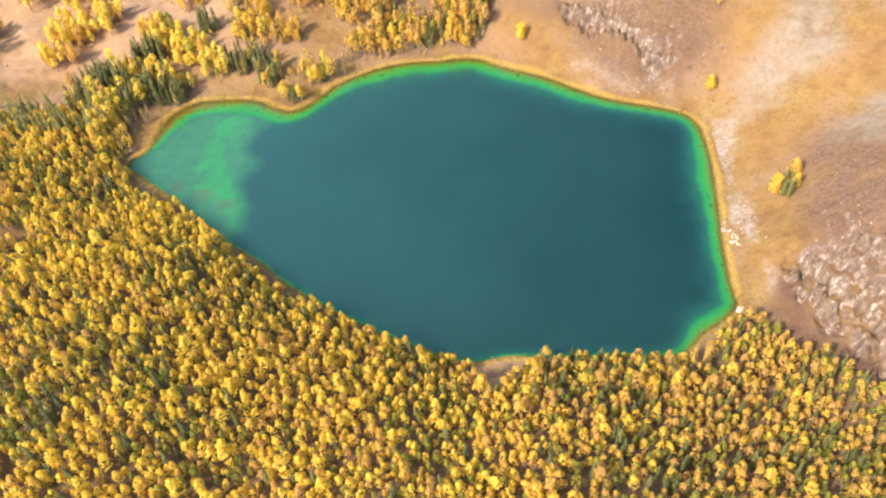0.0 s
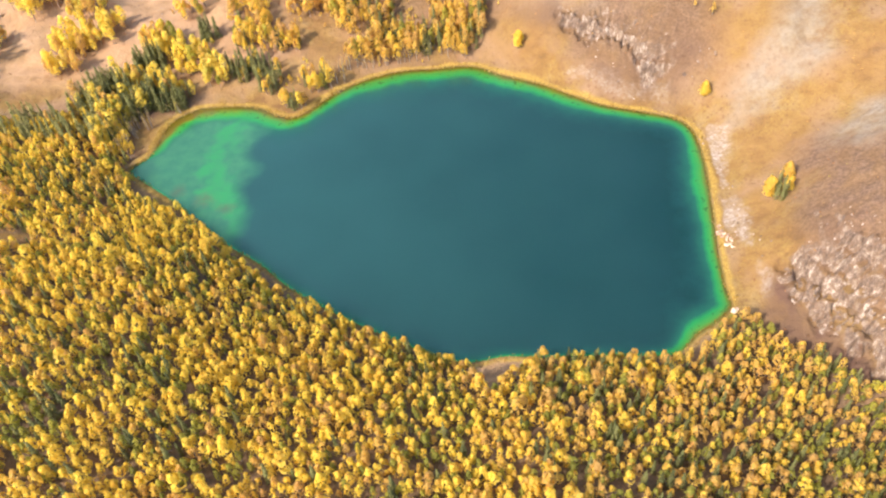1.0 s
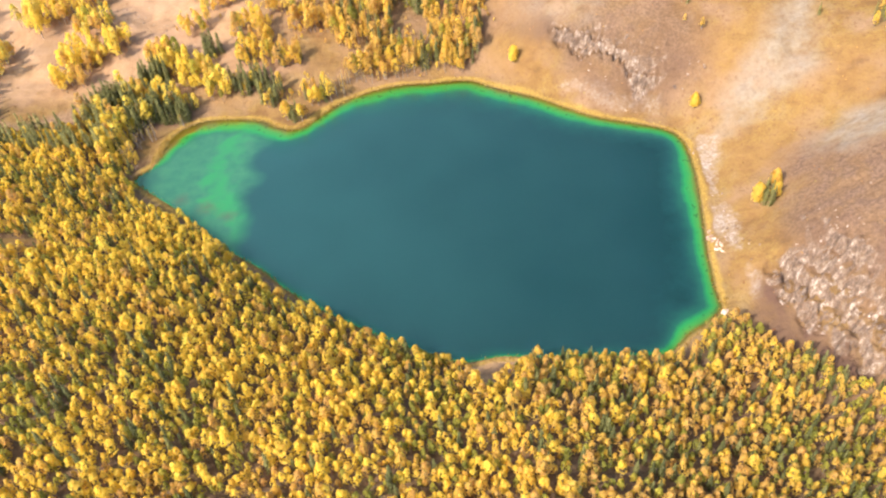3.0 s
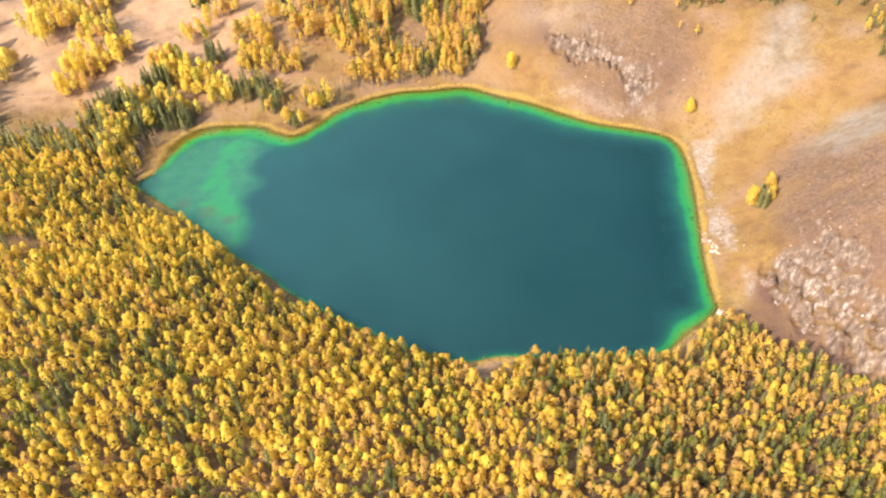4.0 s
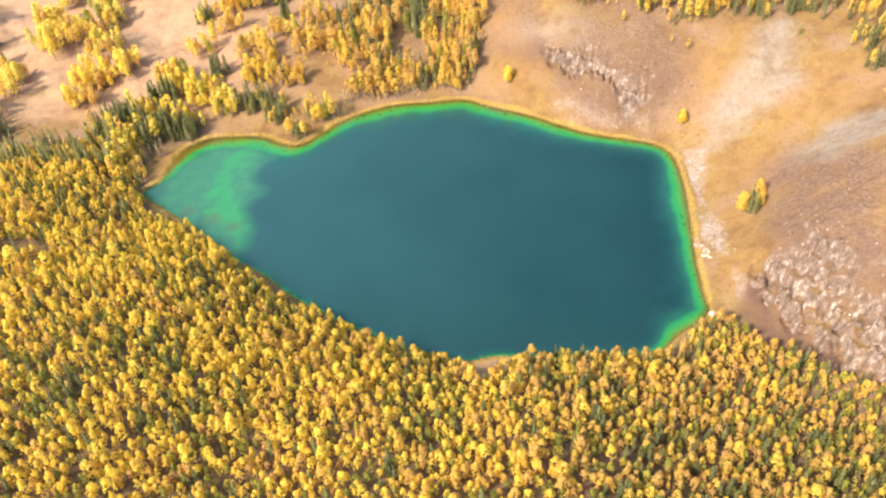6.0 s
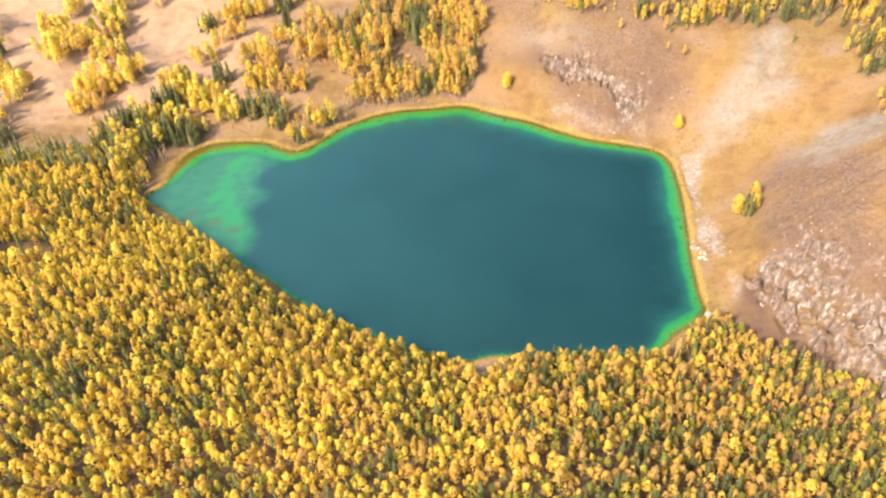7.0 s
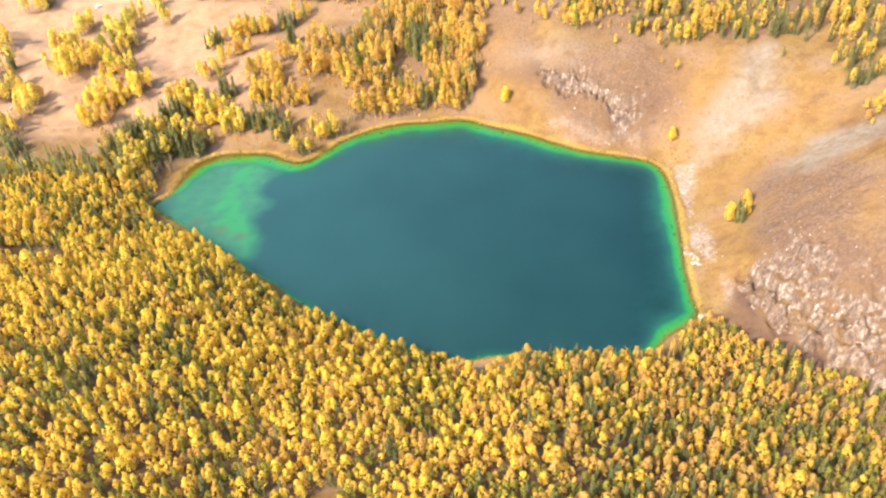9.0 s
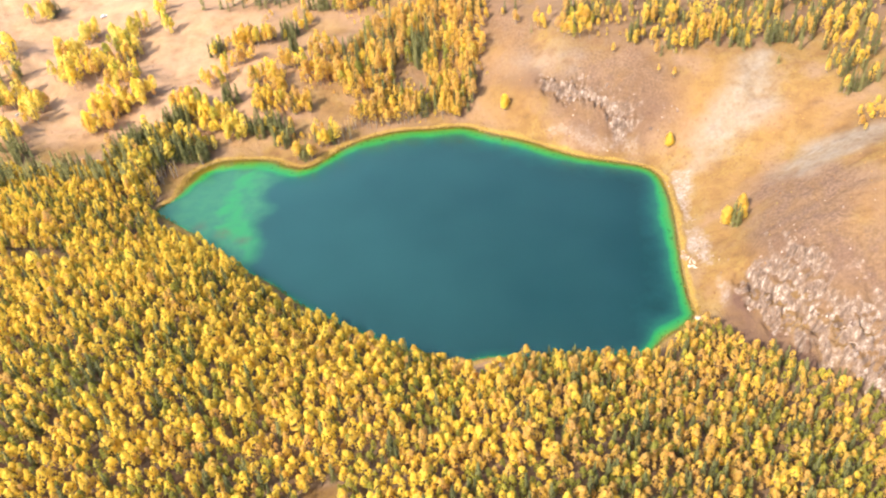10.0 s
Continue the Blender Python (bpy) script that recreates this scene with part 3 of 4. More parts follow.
def build_water():
    xs, ys = np.arange(-166, 100, 1.4), np.arange(155, 342, 1.4)
    gx, gy = np.meshgrid(xs, ys)
    x, y = gx.ravel(), gy.ravel()
    d = -lake_side(x, y)
    # width of the green shallows: broad in the north, east and in the corners, thin below the forest
    south = (1 - ramp(y - np.maximum(273 - 0.757 * (x + 160), 163), 8, 24)) * (1 - ramp(x, 52, 76))
    width = 8.4 + 4.5 * (lumps(x, y, 26, 8) - 0.5) + 3.5 * ramp(y, 290, 320) + 3.5 * ramp(y, 292, 300) * ramp(-x, 84, 95)
    corner = np.exp(-((x - 76) ** 2 + (y - 174) ** 2) / 150)
    width = width * (1 - 0.60 * south) + 2.5 * corner
    shallow = np.exp(-np.maximum(d, 0) / width * 1.35) * (1 - 0.45 * south)
    # the western bay: pale shoals behind a bright bar, deep again at the very tip
    rim_x = np.interp(y, [237, 248, 269, 291, 306], [-103, -103, -108, -110, -104])
    stray = (rough(x, y, 13, 4, 41) - 0.5)
    bay = ramp(rim_x - x + stray * 22 + (rough(x, y, 24, 2, 44) - 0.5) * 22, -9, 12) * (1 - 0.5 * np.exp(-((x + 157) ** 2 + (y - 272) ** 2) / 190))
    bar_x = np.interp(y, [238, 246, 256, 272, 285, 300, 308], [-107, -110, -115, -122, -120, -117, -112])
    off = x - bar_x + stray * 26
    bar = np.exp(-(off / np.where(off > 0, 10.0, 6.0)) ** 2) * (0.35 + 0.8 * rough(x, y, 9, 3, 43))
    marsh = np.exp(-((x + 151) ** 2 / 60 + (y - 301) ** 2 / 50)) + 0.7 * np.exp(-((x + 140) ** 2 / 120 + (y - 309) ** 2 / 14))
    shallow = np.clip(shallow + marsh * (0.1 + 0.75 * rough(x, y, 5, 3, 47)), 0, 1)
    drowned = sum(np.exp(-((x - cx + stray * 8) ** 2 + (y - cy + stray * 8) ** 2) / r**2) for cx, cy, r in ((-121, 254, 5), (-112, 246, 4), (-135, 258, 4)))
    nx, ny = len(xs), len(ys)
    i = (np.arange(ny - 1)[:, None] * nx + np.arange(nx - 1)[None]).ravel()
    quads = np.c_[i, i + 1, i + nx + 1, i + nx]
    keep = (d[quads] > -4).any(1)
    used = np.unique(quads[keep])
    back = np.zeros(nx * ny, int)
    back[used] = np.arange(len(used))
    top, n = back[quads[keep]], len(used)
    links = np.sort(np.concatenate([top[:, [k, (k + 1) % 4]] for k in range(4)]), 1)
    plain, count = np.unique(links, axis=0, return_counts=True)
    rim = plain[count == 1]
    sides = np.c_[rim[:, 0], rim[:, 1], rim[:, 1] + n, rim[:, 0] + n]
    flat = np.c_[x, y, x * 0][used]
    me = mesh_of("water", np.r_[flat, flat - (0, 0, 60)], np.r_[top, top[:, ::-1] + n, sides], WATER,
                 {"shallow": np.tile(shallow[used], 2), "bay": np.tile(bay[used], 2), "bar": np.tile(bar[used], 2), "drowned": np.tile(drowned[used], 2)})
    return tagged(new("lake_water", me), "calm teal lake water with bright green shallows", "lake", kind="structure")


SOIL_EAST = [(106, 188), (112, 179), (119, 166), (126, 151), (130, 143), (118, 150), (103, 166), (99, 178)]
# strip by the bay, darkened to stand for the shade of its trees
SHADE_BAY = [(-172, 310), (-172, 290), (-169, 276), (-161, 279), (-164, 284), (-161, 290), (-163, 299), (-157, 307), (-140, 317), (-142, 322), (-160, 314)]
SOIL_NORTH = [(20, 350), (36, 335), (58, 308), (90, 298), (100, 312), (84, 306), (62, 318), (46, 330), (34, 352)]
GULLY = [(111, 268), (126, 265), (131, 256), (126, 244), (113, 243), (114, 220), (107, 193), (99, 193), (105, 210), (108, 230), (107, 246)]
TRACKS = [([(-275, 366), (-266, 359), (-253, 348), (-243, 346), (-233, 350), (-221, 356), (-209, 359)], 2.6),
          ([(-309, 452), (-274, 463), (-238, 474), (-216, 479)], 5.0),
          ([(-158, 424), (-174, 410), (-181, 392)], 8.0)]
# outline of the closed forest on the near slopes, and the bare patches in it
FOREST = [(-420, 312), (-300, 312), (-254, 306), (-233, 304), (-212, 304), (-191, 307), (-172, 306), (-165, 300), (-160, 284), (-150, 250), (-60, 230), (60, 200),
          (86, 178), (99, 176), (103, 166), (112, 161), (119, 152), (128.5, 143), (165, 118), (300, 60), (300, -40), (-420, -40)]
BARE = [([(-9, 161), (-4, 170), (17, 168), (13, 160), (9, 154), (4, 147), (0, 143), (-5, 147)], 0.5), ([(-200, 214), (-178, 216), (-174, 207), (-198, 205)], 1.0),
        ([(-55, 82), (-46, 84), (-44, 76), (-54, 75)], 0.5)]


# groves and woods beyond the water: x, y, half widths, larches, spruces
GROVES_WEST = [(-287.0, 478.0, 7.9, 7.6, 6, 0), (-282.0, 484.7, 3.5, 5.8, 0, 4), (-292.5, 425.1, 7.5, 8.4, 5, 0), (-281.4, 399.3, 8.0, 6.1, 3, 5), (-268.8, 370.9, 9.9, 9.7, 11, 0), (-252.8, 364.4, 5.9, 8.0, 7, 0), (-249.2, 350.1, 4.4, 3.8, 4, 0), (-253.2, 334.0, 7.1, 4.9, 7, 0), (-252.3, 323.2, 5.6, 3.5, 0, 4), (-242.9, 315.9, 4.8, 4.5, 0, 5), (-243.0, 442.6, 5.7, 4.9, 5, 0), (-225.2, 434.1, 3.2, 4.7, 2, 0), (-210.7, 443.2, 5.6, 6.3, 5, 0), (-213.2, 417.1, 9.3, 10.2, 12, 0), (-248.9, 419.7, 7.2, 7.7, 8, 0), (-244.2, 393.4, 5.4, 4.3, 6, 0)]
GROVES_MEADOW = [(-233.7, 395.8, 9.2, 12.7, 14, 0), (-222.8, 400.9, 6.9, 5.6, 6, 0), (-205.1, 387.5, 9.6, 10.6, 13, 2), (-187.4, 368.0, 5.0, 8.5, 10, 0), (-204.5, 359.5, 12.1, 8.5, 24, 0), (-207.5, 341.4, 7.6, 4.6, 10, 0), (-199.7, 465.2, 2.5, 8.3, 3, 0), (-189.8, 444.5, 2.4, 3.9, 2, 0), (-157.4, 349.9, 8.8, 7.7, 22, 0), (-162.5, 339.2, 6.7, 4.3, 0, 18), (-178.8, 316.9, 11.1, 10.2, 6, 42), (-152.9, 315.5, 10.3, 3.9, 2, 28), (-159.4, 326.7, 9.2, 3.1, 10, 2), (-140.2, 340.2, 9.3, 6.3, 15, 0), (-128.5, 329.6, 5.8, 4.0, 8, 0), (-134.0, 357.2, 4.7, 3.3, 0, 7), (-167.0, 312.0, 7.0, 4.0, 7, 7), (-186.0, 310.0, 8.0, 5.0, 9, 8), (-150.0, 321.0, 10.0, 3.0, 5, 3), (-171.0, 328.0, 7.0, 4.0, 6, 3), (-174.0, 295.0, 4.0, 12.0, 16, 5), (-168.0, 304.0, 3.5, 4.0, 4, 2)]
GROVES_NORTH = [(-113.3, 334.2, 8.4, 6.0, 6, 15), (-152.8, 411.2, 5.2, 5.4, 4, 6), (-138.3, 415.7, 7.4, 6.8, 10, 0), (-124.6, 419.9, 11.8, 5.4, 16, 3), (-109.2, 425.1, 4.5, 3.4, 1, 6), (-104.8, 404.6, 2.9, 1.9, 0, 4), (-101.4, 435.3, 5.3, 4.2, 5, 1), (-136.7, 396.6, 9.0, 3.8, 8, 0), (-147.7, 378.8, 6.3, 6.0, 7, 0), (-114.4, 367.2, 8.8, 10.1, 18, 2), (-108.7, 351.2, 11.3, 5.3, 15, 1), (-94.1, 349.0, 5.9, 4.1, 8, 3), (-101.3, 325.7, 5.1, 6.7, 6, 7), (-78.1, 325.1, 5.7, 4.6, 9, 2), (-87.4, 310.4, 4.9, 1.8, 4, 2), (-100.9, 386.6, 7.0, 3.6, 6, 0)]
GROVES_WOOD = [(-85.0, 375.5, 11.6, 6.8, 17, 0), (-79.6, 399.5, 13.4, 4.9, 12, 5), (-58.2, 373.5, 15.5, 16.6, 46, 12), (-42.3, 404.9, 18.3, 24.8, 48, 20), (-26.7, 387.9, 8.9, 14.0, 4, 20), (-8.6, 369.5, 13.3, 26.0, 58, 3), (-10.9, 417.9, 23.5, 14.5, 46, 12), (2.6, 387.3, 7.5, 14.1, 14, 1), (-44.5, 350.2, 9.1, 4.0, 8, 6), (-28.6, 347.6, 5.8, 6.9, 10, 5), (-9.4, 347.6, 11.0, 4.9, 14, 5), (1.2, 355.3, 1.6, 2.0, 0, 3), (-139.0, 465.7, 31.9, 4.8, 2, 9), (-95.7, 452.1, 7.7, 4.5, 1, 5), (-50.9, 342.5, 12.9, 3.9, 14, 0), (-65.7, 448.0, 15.1, 7.3, 14, 4)]
GROVES_EAST = [(30.4, 388.1, 1.0, 1.8, 2, 0), (44.3, 378.0, 4.6, 4.8, 5, 0), (67.0, 364.4, 13.6, 5.8, 24, 1), (91.0, 352.2, 3.2, 2.8, 1, 5), (84.0, 376.7, 26.5, 7.4, 24, 14), (112.9, 350.8, 17.6, 10.3, 34, 8), (125.9, 341.9, 17.2, 4.5, 20, 6), (154.2, 340.1, 19.3, 8.1, 12, 22), (145.3, 363.6, 36.6, 7.5, 22, 22), (181.0, 335.0, 14.9, 11.8, 16, 10), (198.1, 321.5, 12.2, 17.6, 18, 8), (180.6, 301.3, 6.7, 6.3, 7, 5), (184.5, 282.3, 8.9, 4.0, 4, 7), (178.9, 254.9, 5.1, 7.1, 13, 0), (195.3, 354.1, 27.0, 7.8, 16, 14), (39.3, 402.5, 20.7, 3.2, 6, 2)]


def forest_mask(x, y):
    m = ramp(edge_distance(x, y, FOREST) * np.where(inside(x, y, FOREST), 1, -1), -1, 3)
    for outline, soft in BARE:
        m = m * (1 - ramp(edge_distance(x, y, outline) * np.where(inside(x, y, outline), 1, -1), -soft, soft))
    return m * ramp(lake_side(x, y), 0.5, 2.0)


# ---- trees ----
def sprays(rng, centres, normals, size, flat=0.75):
    """Small leaf-shaped quads round the centres, facing more or less along the normals."""
    n = len(centres)
    nor = normals + rng.normal(0, flat, (n, 3))
    nor /= np.linalg.norm(nor, axis=1)[:, None] + 1e-9
    a = np.cross(nor, rng.normal(0, 1, (n, 3)))
    a /= np.linalg.norm(a, axis=1)[:, None] + 1e-9
    b = np.cross(nor, a)
    s = size * rng.uniform(0.6, 1.25, (n, 1))
    q = np.stack([centres - a * s, centres - b * s * 0.6 + nor * s * 0.12, centres + a * s, centres + b * s * 0.6 - nor * s * 0.1], 1)
    return q.reshape(-1, 3)


def limb(p, q, r0, r1, sides=5):
    """A tapered round piece of wood from p to q."""
    p, q = np.array(p, float), np.array(q, float)
    w = (q - p) / np.linalg.norm(q - p)
    u = np.cross(w, (0.3, 0.9, 0.2))
    u /= np.linalg.norm(u)
    v = np.cross(w, u)
    t = np.arange(sides) * 2 * np.pi / sides
    ring = np.cos(t)[:, None] * u + np.sin(t)[:, None] * v
    verts = np.r_[p + ring * r0, q + ring * r1]
    i = np.arange(sides)
    return verts, np.c_[i, (i + 1) % sides, (i + 1) % sides + sides, i + sides]


def timber(pieces):
    verts, faces, base = [], [], 0
    for v, f in pieces:
        verts.append(v)
        faces.append(f + base)
        base += len(v)
    return np.concatenate(verts), np.concatenate(faces)


def grow_larch(seed, tall=8.0, wide=1.5, leaves=82, size=0.46, bare=0.0, low=0.34, blunt=0.58):
    """A larch or birch: a rounded, slightly lobed crown of leafy sprays on a leaning stem."""
    rng = np.random.RandomState(seed)
    base = tall * low * rng.uniform(0.8, 1.15)
    lean = rng.normal(0, 0.35, 2)
    mid, tip = (lean[0] * 0.5, lean[1] * 0.5, tall * 0.5), (lean[0], lean[1], tall * 0.95)
    wood = [limb((0, 0, -0.6), mid, 0.20, 0.14, 4), limb(mid, tip, 0.14, 0.03, 3)]
    f = rng.uniform(0, 1, leaves) ** 0.8
    turn = rng.uniform(0, 2 * np.pi, leaves)
    # a blunt cone, widest low down, with a few swells of its own
    girth = wide * 1.12 * (1 - 0.94 * f) ** blunt * np.clip(0.6 + 2.4 * f, 0, 1)
    swell = 1 + 0.16 * np.sin(turn * 2 + rng.uniform(0, 6) + 5 * f) + 0.12 * np.sin(turn * 3 + rng.uniform(0, 6) - 7 * f)
    girth = girth * swell * rng.uniform(0.80, 1.12, leaves)
    centres = np.c_[np.cos(turn) * girth + lean[0] * f, np.sin(turn) * girth + lean[1] * f, base + (tall - base) * f]
    normals = np.c_[np.cos(turn), np.sin(turn), 0.15 + 0.9 * f ** 1.5]
    normals /= np.linalg.norm(normals, axis=1)[:, None]
    for k in range(2):
        p = centres[rng.randint(leaves)]
        wood.append(limb((lean[0] * 0.4, lean[1] * 0.4, max(base * 0.8, p[2] - 1.2)), p, 0.06, 0.02, 3))
    keep = rng.uniform(0, 1, leaves) >= bare
    quads = sprays(rng, centres[keep], normals[keep], size, 0.36)
    if not bare:
        # the dense inside of the crown, seen between the outer sprays
        stem = np.c_[lean[0] * f, lean[1] * f, base + (tall - base) * (f * 0.92)]
        some = np.arange(0, leaves, 3)
        core = stem[some] + (centres[some] - stem[some]) * (0.70, 0.70, 0.88)
        quads = np.r_[quads, sprays(rng, core, normals[some], wide * 0.42, 0.22)]
    return quads, *timber(wood)


def grow_spruce(seed, tall=16.0, wide=1.9, whorls=15, size=0.5):
    """A slim spruce with drooping whorls."""
    rng = np.random.RandomState(seed)
    wood = [limb((0, 0, -0.6), (0, 0, tall * 0.5), 0.24, 0.14, 6), limb((0, 0, tall * 0.5), (0, 0, tall * 0.97), 0.14, 0.02, 4)]
    centres, normals = [], []
    for k in range(whorls):
        f = k / (whorls - 1)
        reach = wide * (1 - f) ** 0.8 * rng.uniform(0.8, 1.1) + 0.15
        arms = 6 if f < 0.6 else 4
        for j in range(arms):
            turn = 2 * np.pi * j / arms + k * 0.7 + rng.uniform(-0.3, 0.3)
            way = np.array([np.cos(turn), np.sin(turn), 0])
            for r in (0.4, 0.85) if reach > 0.6 else (0.7,):
                centres.append(way * reach * r + (0, 0, tall * (0.10 + 0.88 * f) - reach * r * 0.45 + rng.uniform(-0.2, 0.2)))
                normals.append(way * 0.6 + (0, 0, 0.8))
    centres, normals = np.array(centres), np.array(normals)
    return sprays(rng, centres, normals, size, 0.4), *timber(wood)


def leaf_mesh(name, quads, material, tone):
    return mesh_of(name, quads, np.arange(len(quads)).reshape(-1, 4), material, {"tone": np.full(len(quads), tone)})


def tree_kind(name, label, category, grown, material, tone, group):
    """One whole tree thing at the origin: an empty with trunk and crown."""
    quads, wood, faces = grown
    ob = tagged(new(name), label, category, group)
    part("trunk", mesh_of("trunk", wood, faces, BARK, smooth=True), None, ob)
    part("crown", leaf_mesh("crown", quads, material, tone), None, ob)
    return ob


def merged_wood(name, label, category, places, variants, material):
    """Woods past counting as one object: places rows are x, y, z, scale, turn, variant, tone."""
    verts, tones, wverts, wfaces, base = [], [], [], [], 0
    for x, y, z, s, turn, k, tone in places:
        quads, wood, faces = variants[int(k)]
        c, sn = math.cos(turn) * s, math.sin(turn) * s
        m = np.array([[c, sn, 0], [-sn, c, 0], [0, 0, s]])
        verts.append(quads @ m + (x, y, z))
        tones.append(np.full(len(quads), tone))
        wverts.append(wood @ m + (x, y, z))
        wfaces.append(faces + base)
        base += len(wood)
    verts = np.concatenate(verts)
    ob = tagged(new(name, mesh_of(name, verts, np.arange(len(verts)).reshape(-1, 4), material, {"tone": np.concatenate(tones)})), label, category, kind="stuff")
    part("trunks", mesh_of("trunks", np.concatenate(wverts), np.concatenate(wfaces), BARK, smooth=True), None, ob)["kind"] = "stuff"
    return ob


def scatter(rng, lo, hi, gap, tries=9):
    """Random points with about that gap between them, as an uneven jittered lattice."""
    xs, ys = np.arange(lo[0], hi[0], gap), np.arange(lo[1], hi[1], gap * 0.9)
    gx, gy = np.meshgrid(xs, ys)
    gx = gx + (np.arange(len(ys)) % 2)[:, None] * gap * 0.5
    return gx.ravel() + rng.uniform(-0.6, 0.6, gx.size) * gap, gy.ravel() + rng.uniform(-0.6, 0.6, gx.size) * gap


GROUND_X, GROUND_Y, GROUND_Z = build_ground()


def surface(x, y):
    """Height of the built ground."""
    x, y = np.asarray(x, float), np.asarray(y, float)
    i = np.clip(np.searchsorted(GROUND_X, x) - 1, 0, len(GROUND_X) - 2)
    j = np.clip(np.searchsorted(GROUND_Y, y) - 1, 0, len(GROUND_Y) - 2)
    s, t = (x - GROUND_X[i]) / (GROUND_X[i + 1] - GROUND_X[i]), (y - GROUND_Y[j]) / (GROUND_Y[j + 1] - GROUND_Y[j])
    low = GROUND_Z[j, i] * (1 - s) + GROUND_Z[j, i + 1] * s
    high = GROUND_Z[j + 1, i] * (1 - s) + GROUND_Z[j + 1, i + 1] * s
    return low * (1 - t) + high * t


water = build_water()

rng = np.random.RandomState(3)
larch_kinds = [grow_larch(10 + k, rng.uniform(6.6, 8.8), rng.uniform(1.45, 1.95)) for k in range(14)]
young_kinds = [grow_larch(40 + k, rng.uniform(5.2, 7.0), rng.uniform(1.05, 1.4), 66, 0.40) for k in range(6)]
spruce_kinds = [grow_spruce(60 + k, rng.uniform(12, 16), rng.uniform(1.6, 2.1), 15, 0.55) for k in range(8)]
thin_kinds = [grow_larch(80 + k, rng.uniform(7, 11), rng.uniform(1.1, 1.5), 120, 0.26, 0.72) for k in range(4)]
old_kinds = [grow_larch(100 + k, rng.uniform(10.5, 12), rng.uniform(2.7, 3.1), 330, 0.48, 0.0, 0.2, 0.40) for k in range(3)]
grove_kinds = [grow_larch(120 + k, rng.uniform(10, 13.5), rng.uniform(1.5, 2.1), 124, 0.47, 0.0, rng.uniform(0.26, 0.42), 0.42) for k in range(8)]
both_kinds = larch_kinds + young_kinds + old_kinds + grove_kinds


def larch_tone(r, x, y):
    """Hue of a tree: stands of one colour, with strays. Western haze and eastern shade are painted into the tone."""
    stand = float(rough(x, y, 24, 2, 51))
    pick = r.uniform() + (stand - 0.5) * 0.6 + 0.42 * float(ramp(x, -80, 70)) - 0.22
    return float(np.clip(r.normal(0.69 + 0.09 * float(ramp(x, -30, 50)), 0.05) if pick < 0.62 else r.normal(0.85 + 0.03 * float(ramp(x, 0, 60)), 0.055) if pick < 1.2 else r.normal(0.24, 0.09), 0.1, 1.0))


# closed forest on the near slopes
fx, fy = scatter(rng, (-300, 58), (205, 320), 2.65)
mask = forest_mask(fx, fy)
side = lake_side(fx, fy)
edge = np.where((fx > 62) & (fy > 150), 3.4, np.where((fx > -103) & (fx < -70), 4.6, 1.6))
ok = (mask > 0.5) & (side > edge)
ok &= rng.uniform(0, 1, len(fx)) < 1 - 0.05 * ramp(fx, -40, 40)
ok &= (fx > -166 - (fy - 81) * 0.48) & (fx < 128 + (fy - 70) * 0.5)
fx, fy = fx[ok], fy[ok]
fz = surface(fx, fy)
dense_larch, dense_spruce = [], []
for x, y, z in zip(fx, fy, fz):
    green = lumps(x, y, 17, 61) * 0.65 + lumps(x, y, 6, 62) * 0.35
    north_fringe = 1.0 if (y > 284 and x < -170) else 0.0
    r = rng.uniform()
    # more spruces and olive trees eastward, to paint in that side's shade
    if r < 0.03 + 0.10 * (green > 0.6) + 0.38 * north_fringe + 0.08 * float(ramp(x, 0, 60)):
        dense_spruce.append((x, y, z, rng.uniform(0.55, 0.85) * (1 + 0.3 * north_fringe), rng.uniform(0, 6.28), rng.randint(8), rng.uniform(0.0, 0.55) + 0.45 * north_fringe))
    elif r < 0.12 + 0.28 * (green > 0.53) + 0.12 * float(ramp(x, -20, 60)) + 0.05 * float(ramp(x, 50, 100)):
        dense_larch.append((x, y, z, rng.uniform(0.8, 1.1), rng.uniform(0, 6.28), 14 + rng.randint(6), rng.uniform(0.0, 0.24)))
    else:
        kind = rng.randint(14) if rng.uniform() < 0.7 else 14 + rng.randint(6)
        tall = (1.12 if 0 < x < 62 and y > 142 else 1.0) * (0.93 + 0.05 * float(ramp(x, -60, 40))) * (1.35 if rng.uniform() < 0.06 else 1.0)
        dense_larch.append((x, y, z, tall * float(np.clip(rng.normal(0.88, 0.16), 0.52, 1.35)), rng.uniform(0, 6.28), kind, larch_tone(rng, x, y)))
# the trees nearest to the flight line stand as things of their own
dense_larch.sort(key=lambda p: p[1] + 0.25 * abs(p[0]))
near_larch, dense_larch = dense_larch[:170], dense_larch[170:]
merged_wood("larch_forest", "dense golden autumn larch and birch forest on the slopes above the lake", "forest", dense_larch, both_kinds, LARCH)
merged_wood("spruce_forest", "dark green spruces scattered through the golden forest", "forest", dense_spruce, spruce_kinds, SPRUCE)

grove_larch, grove_spruce = [], []
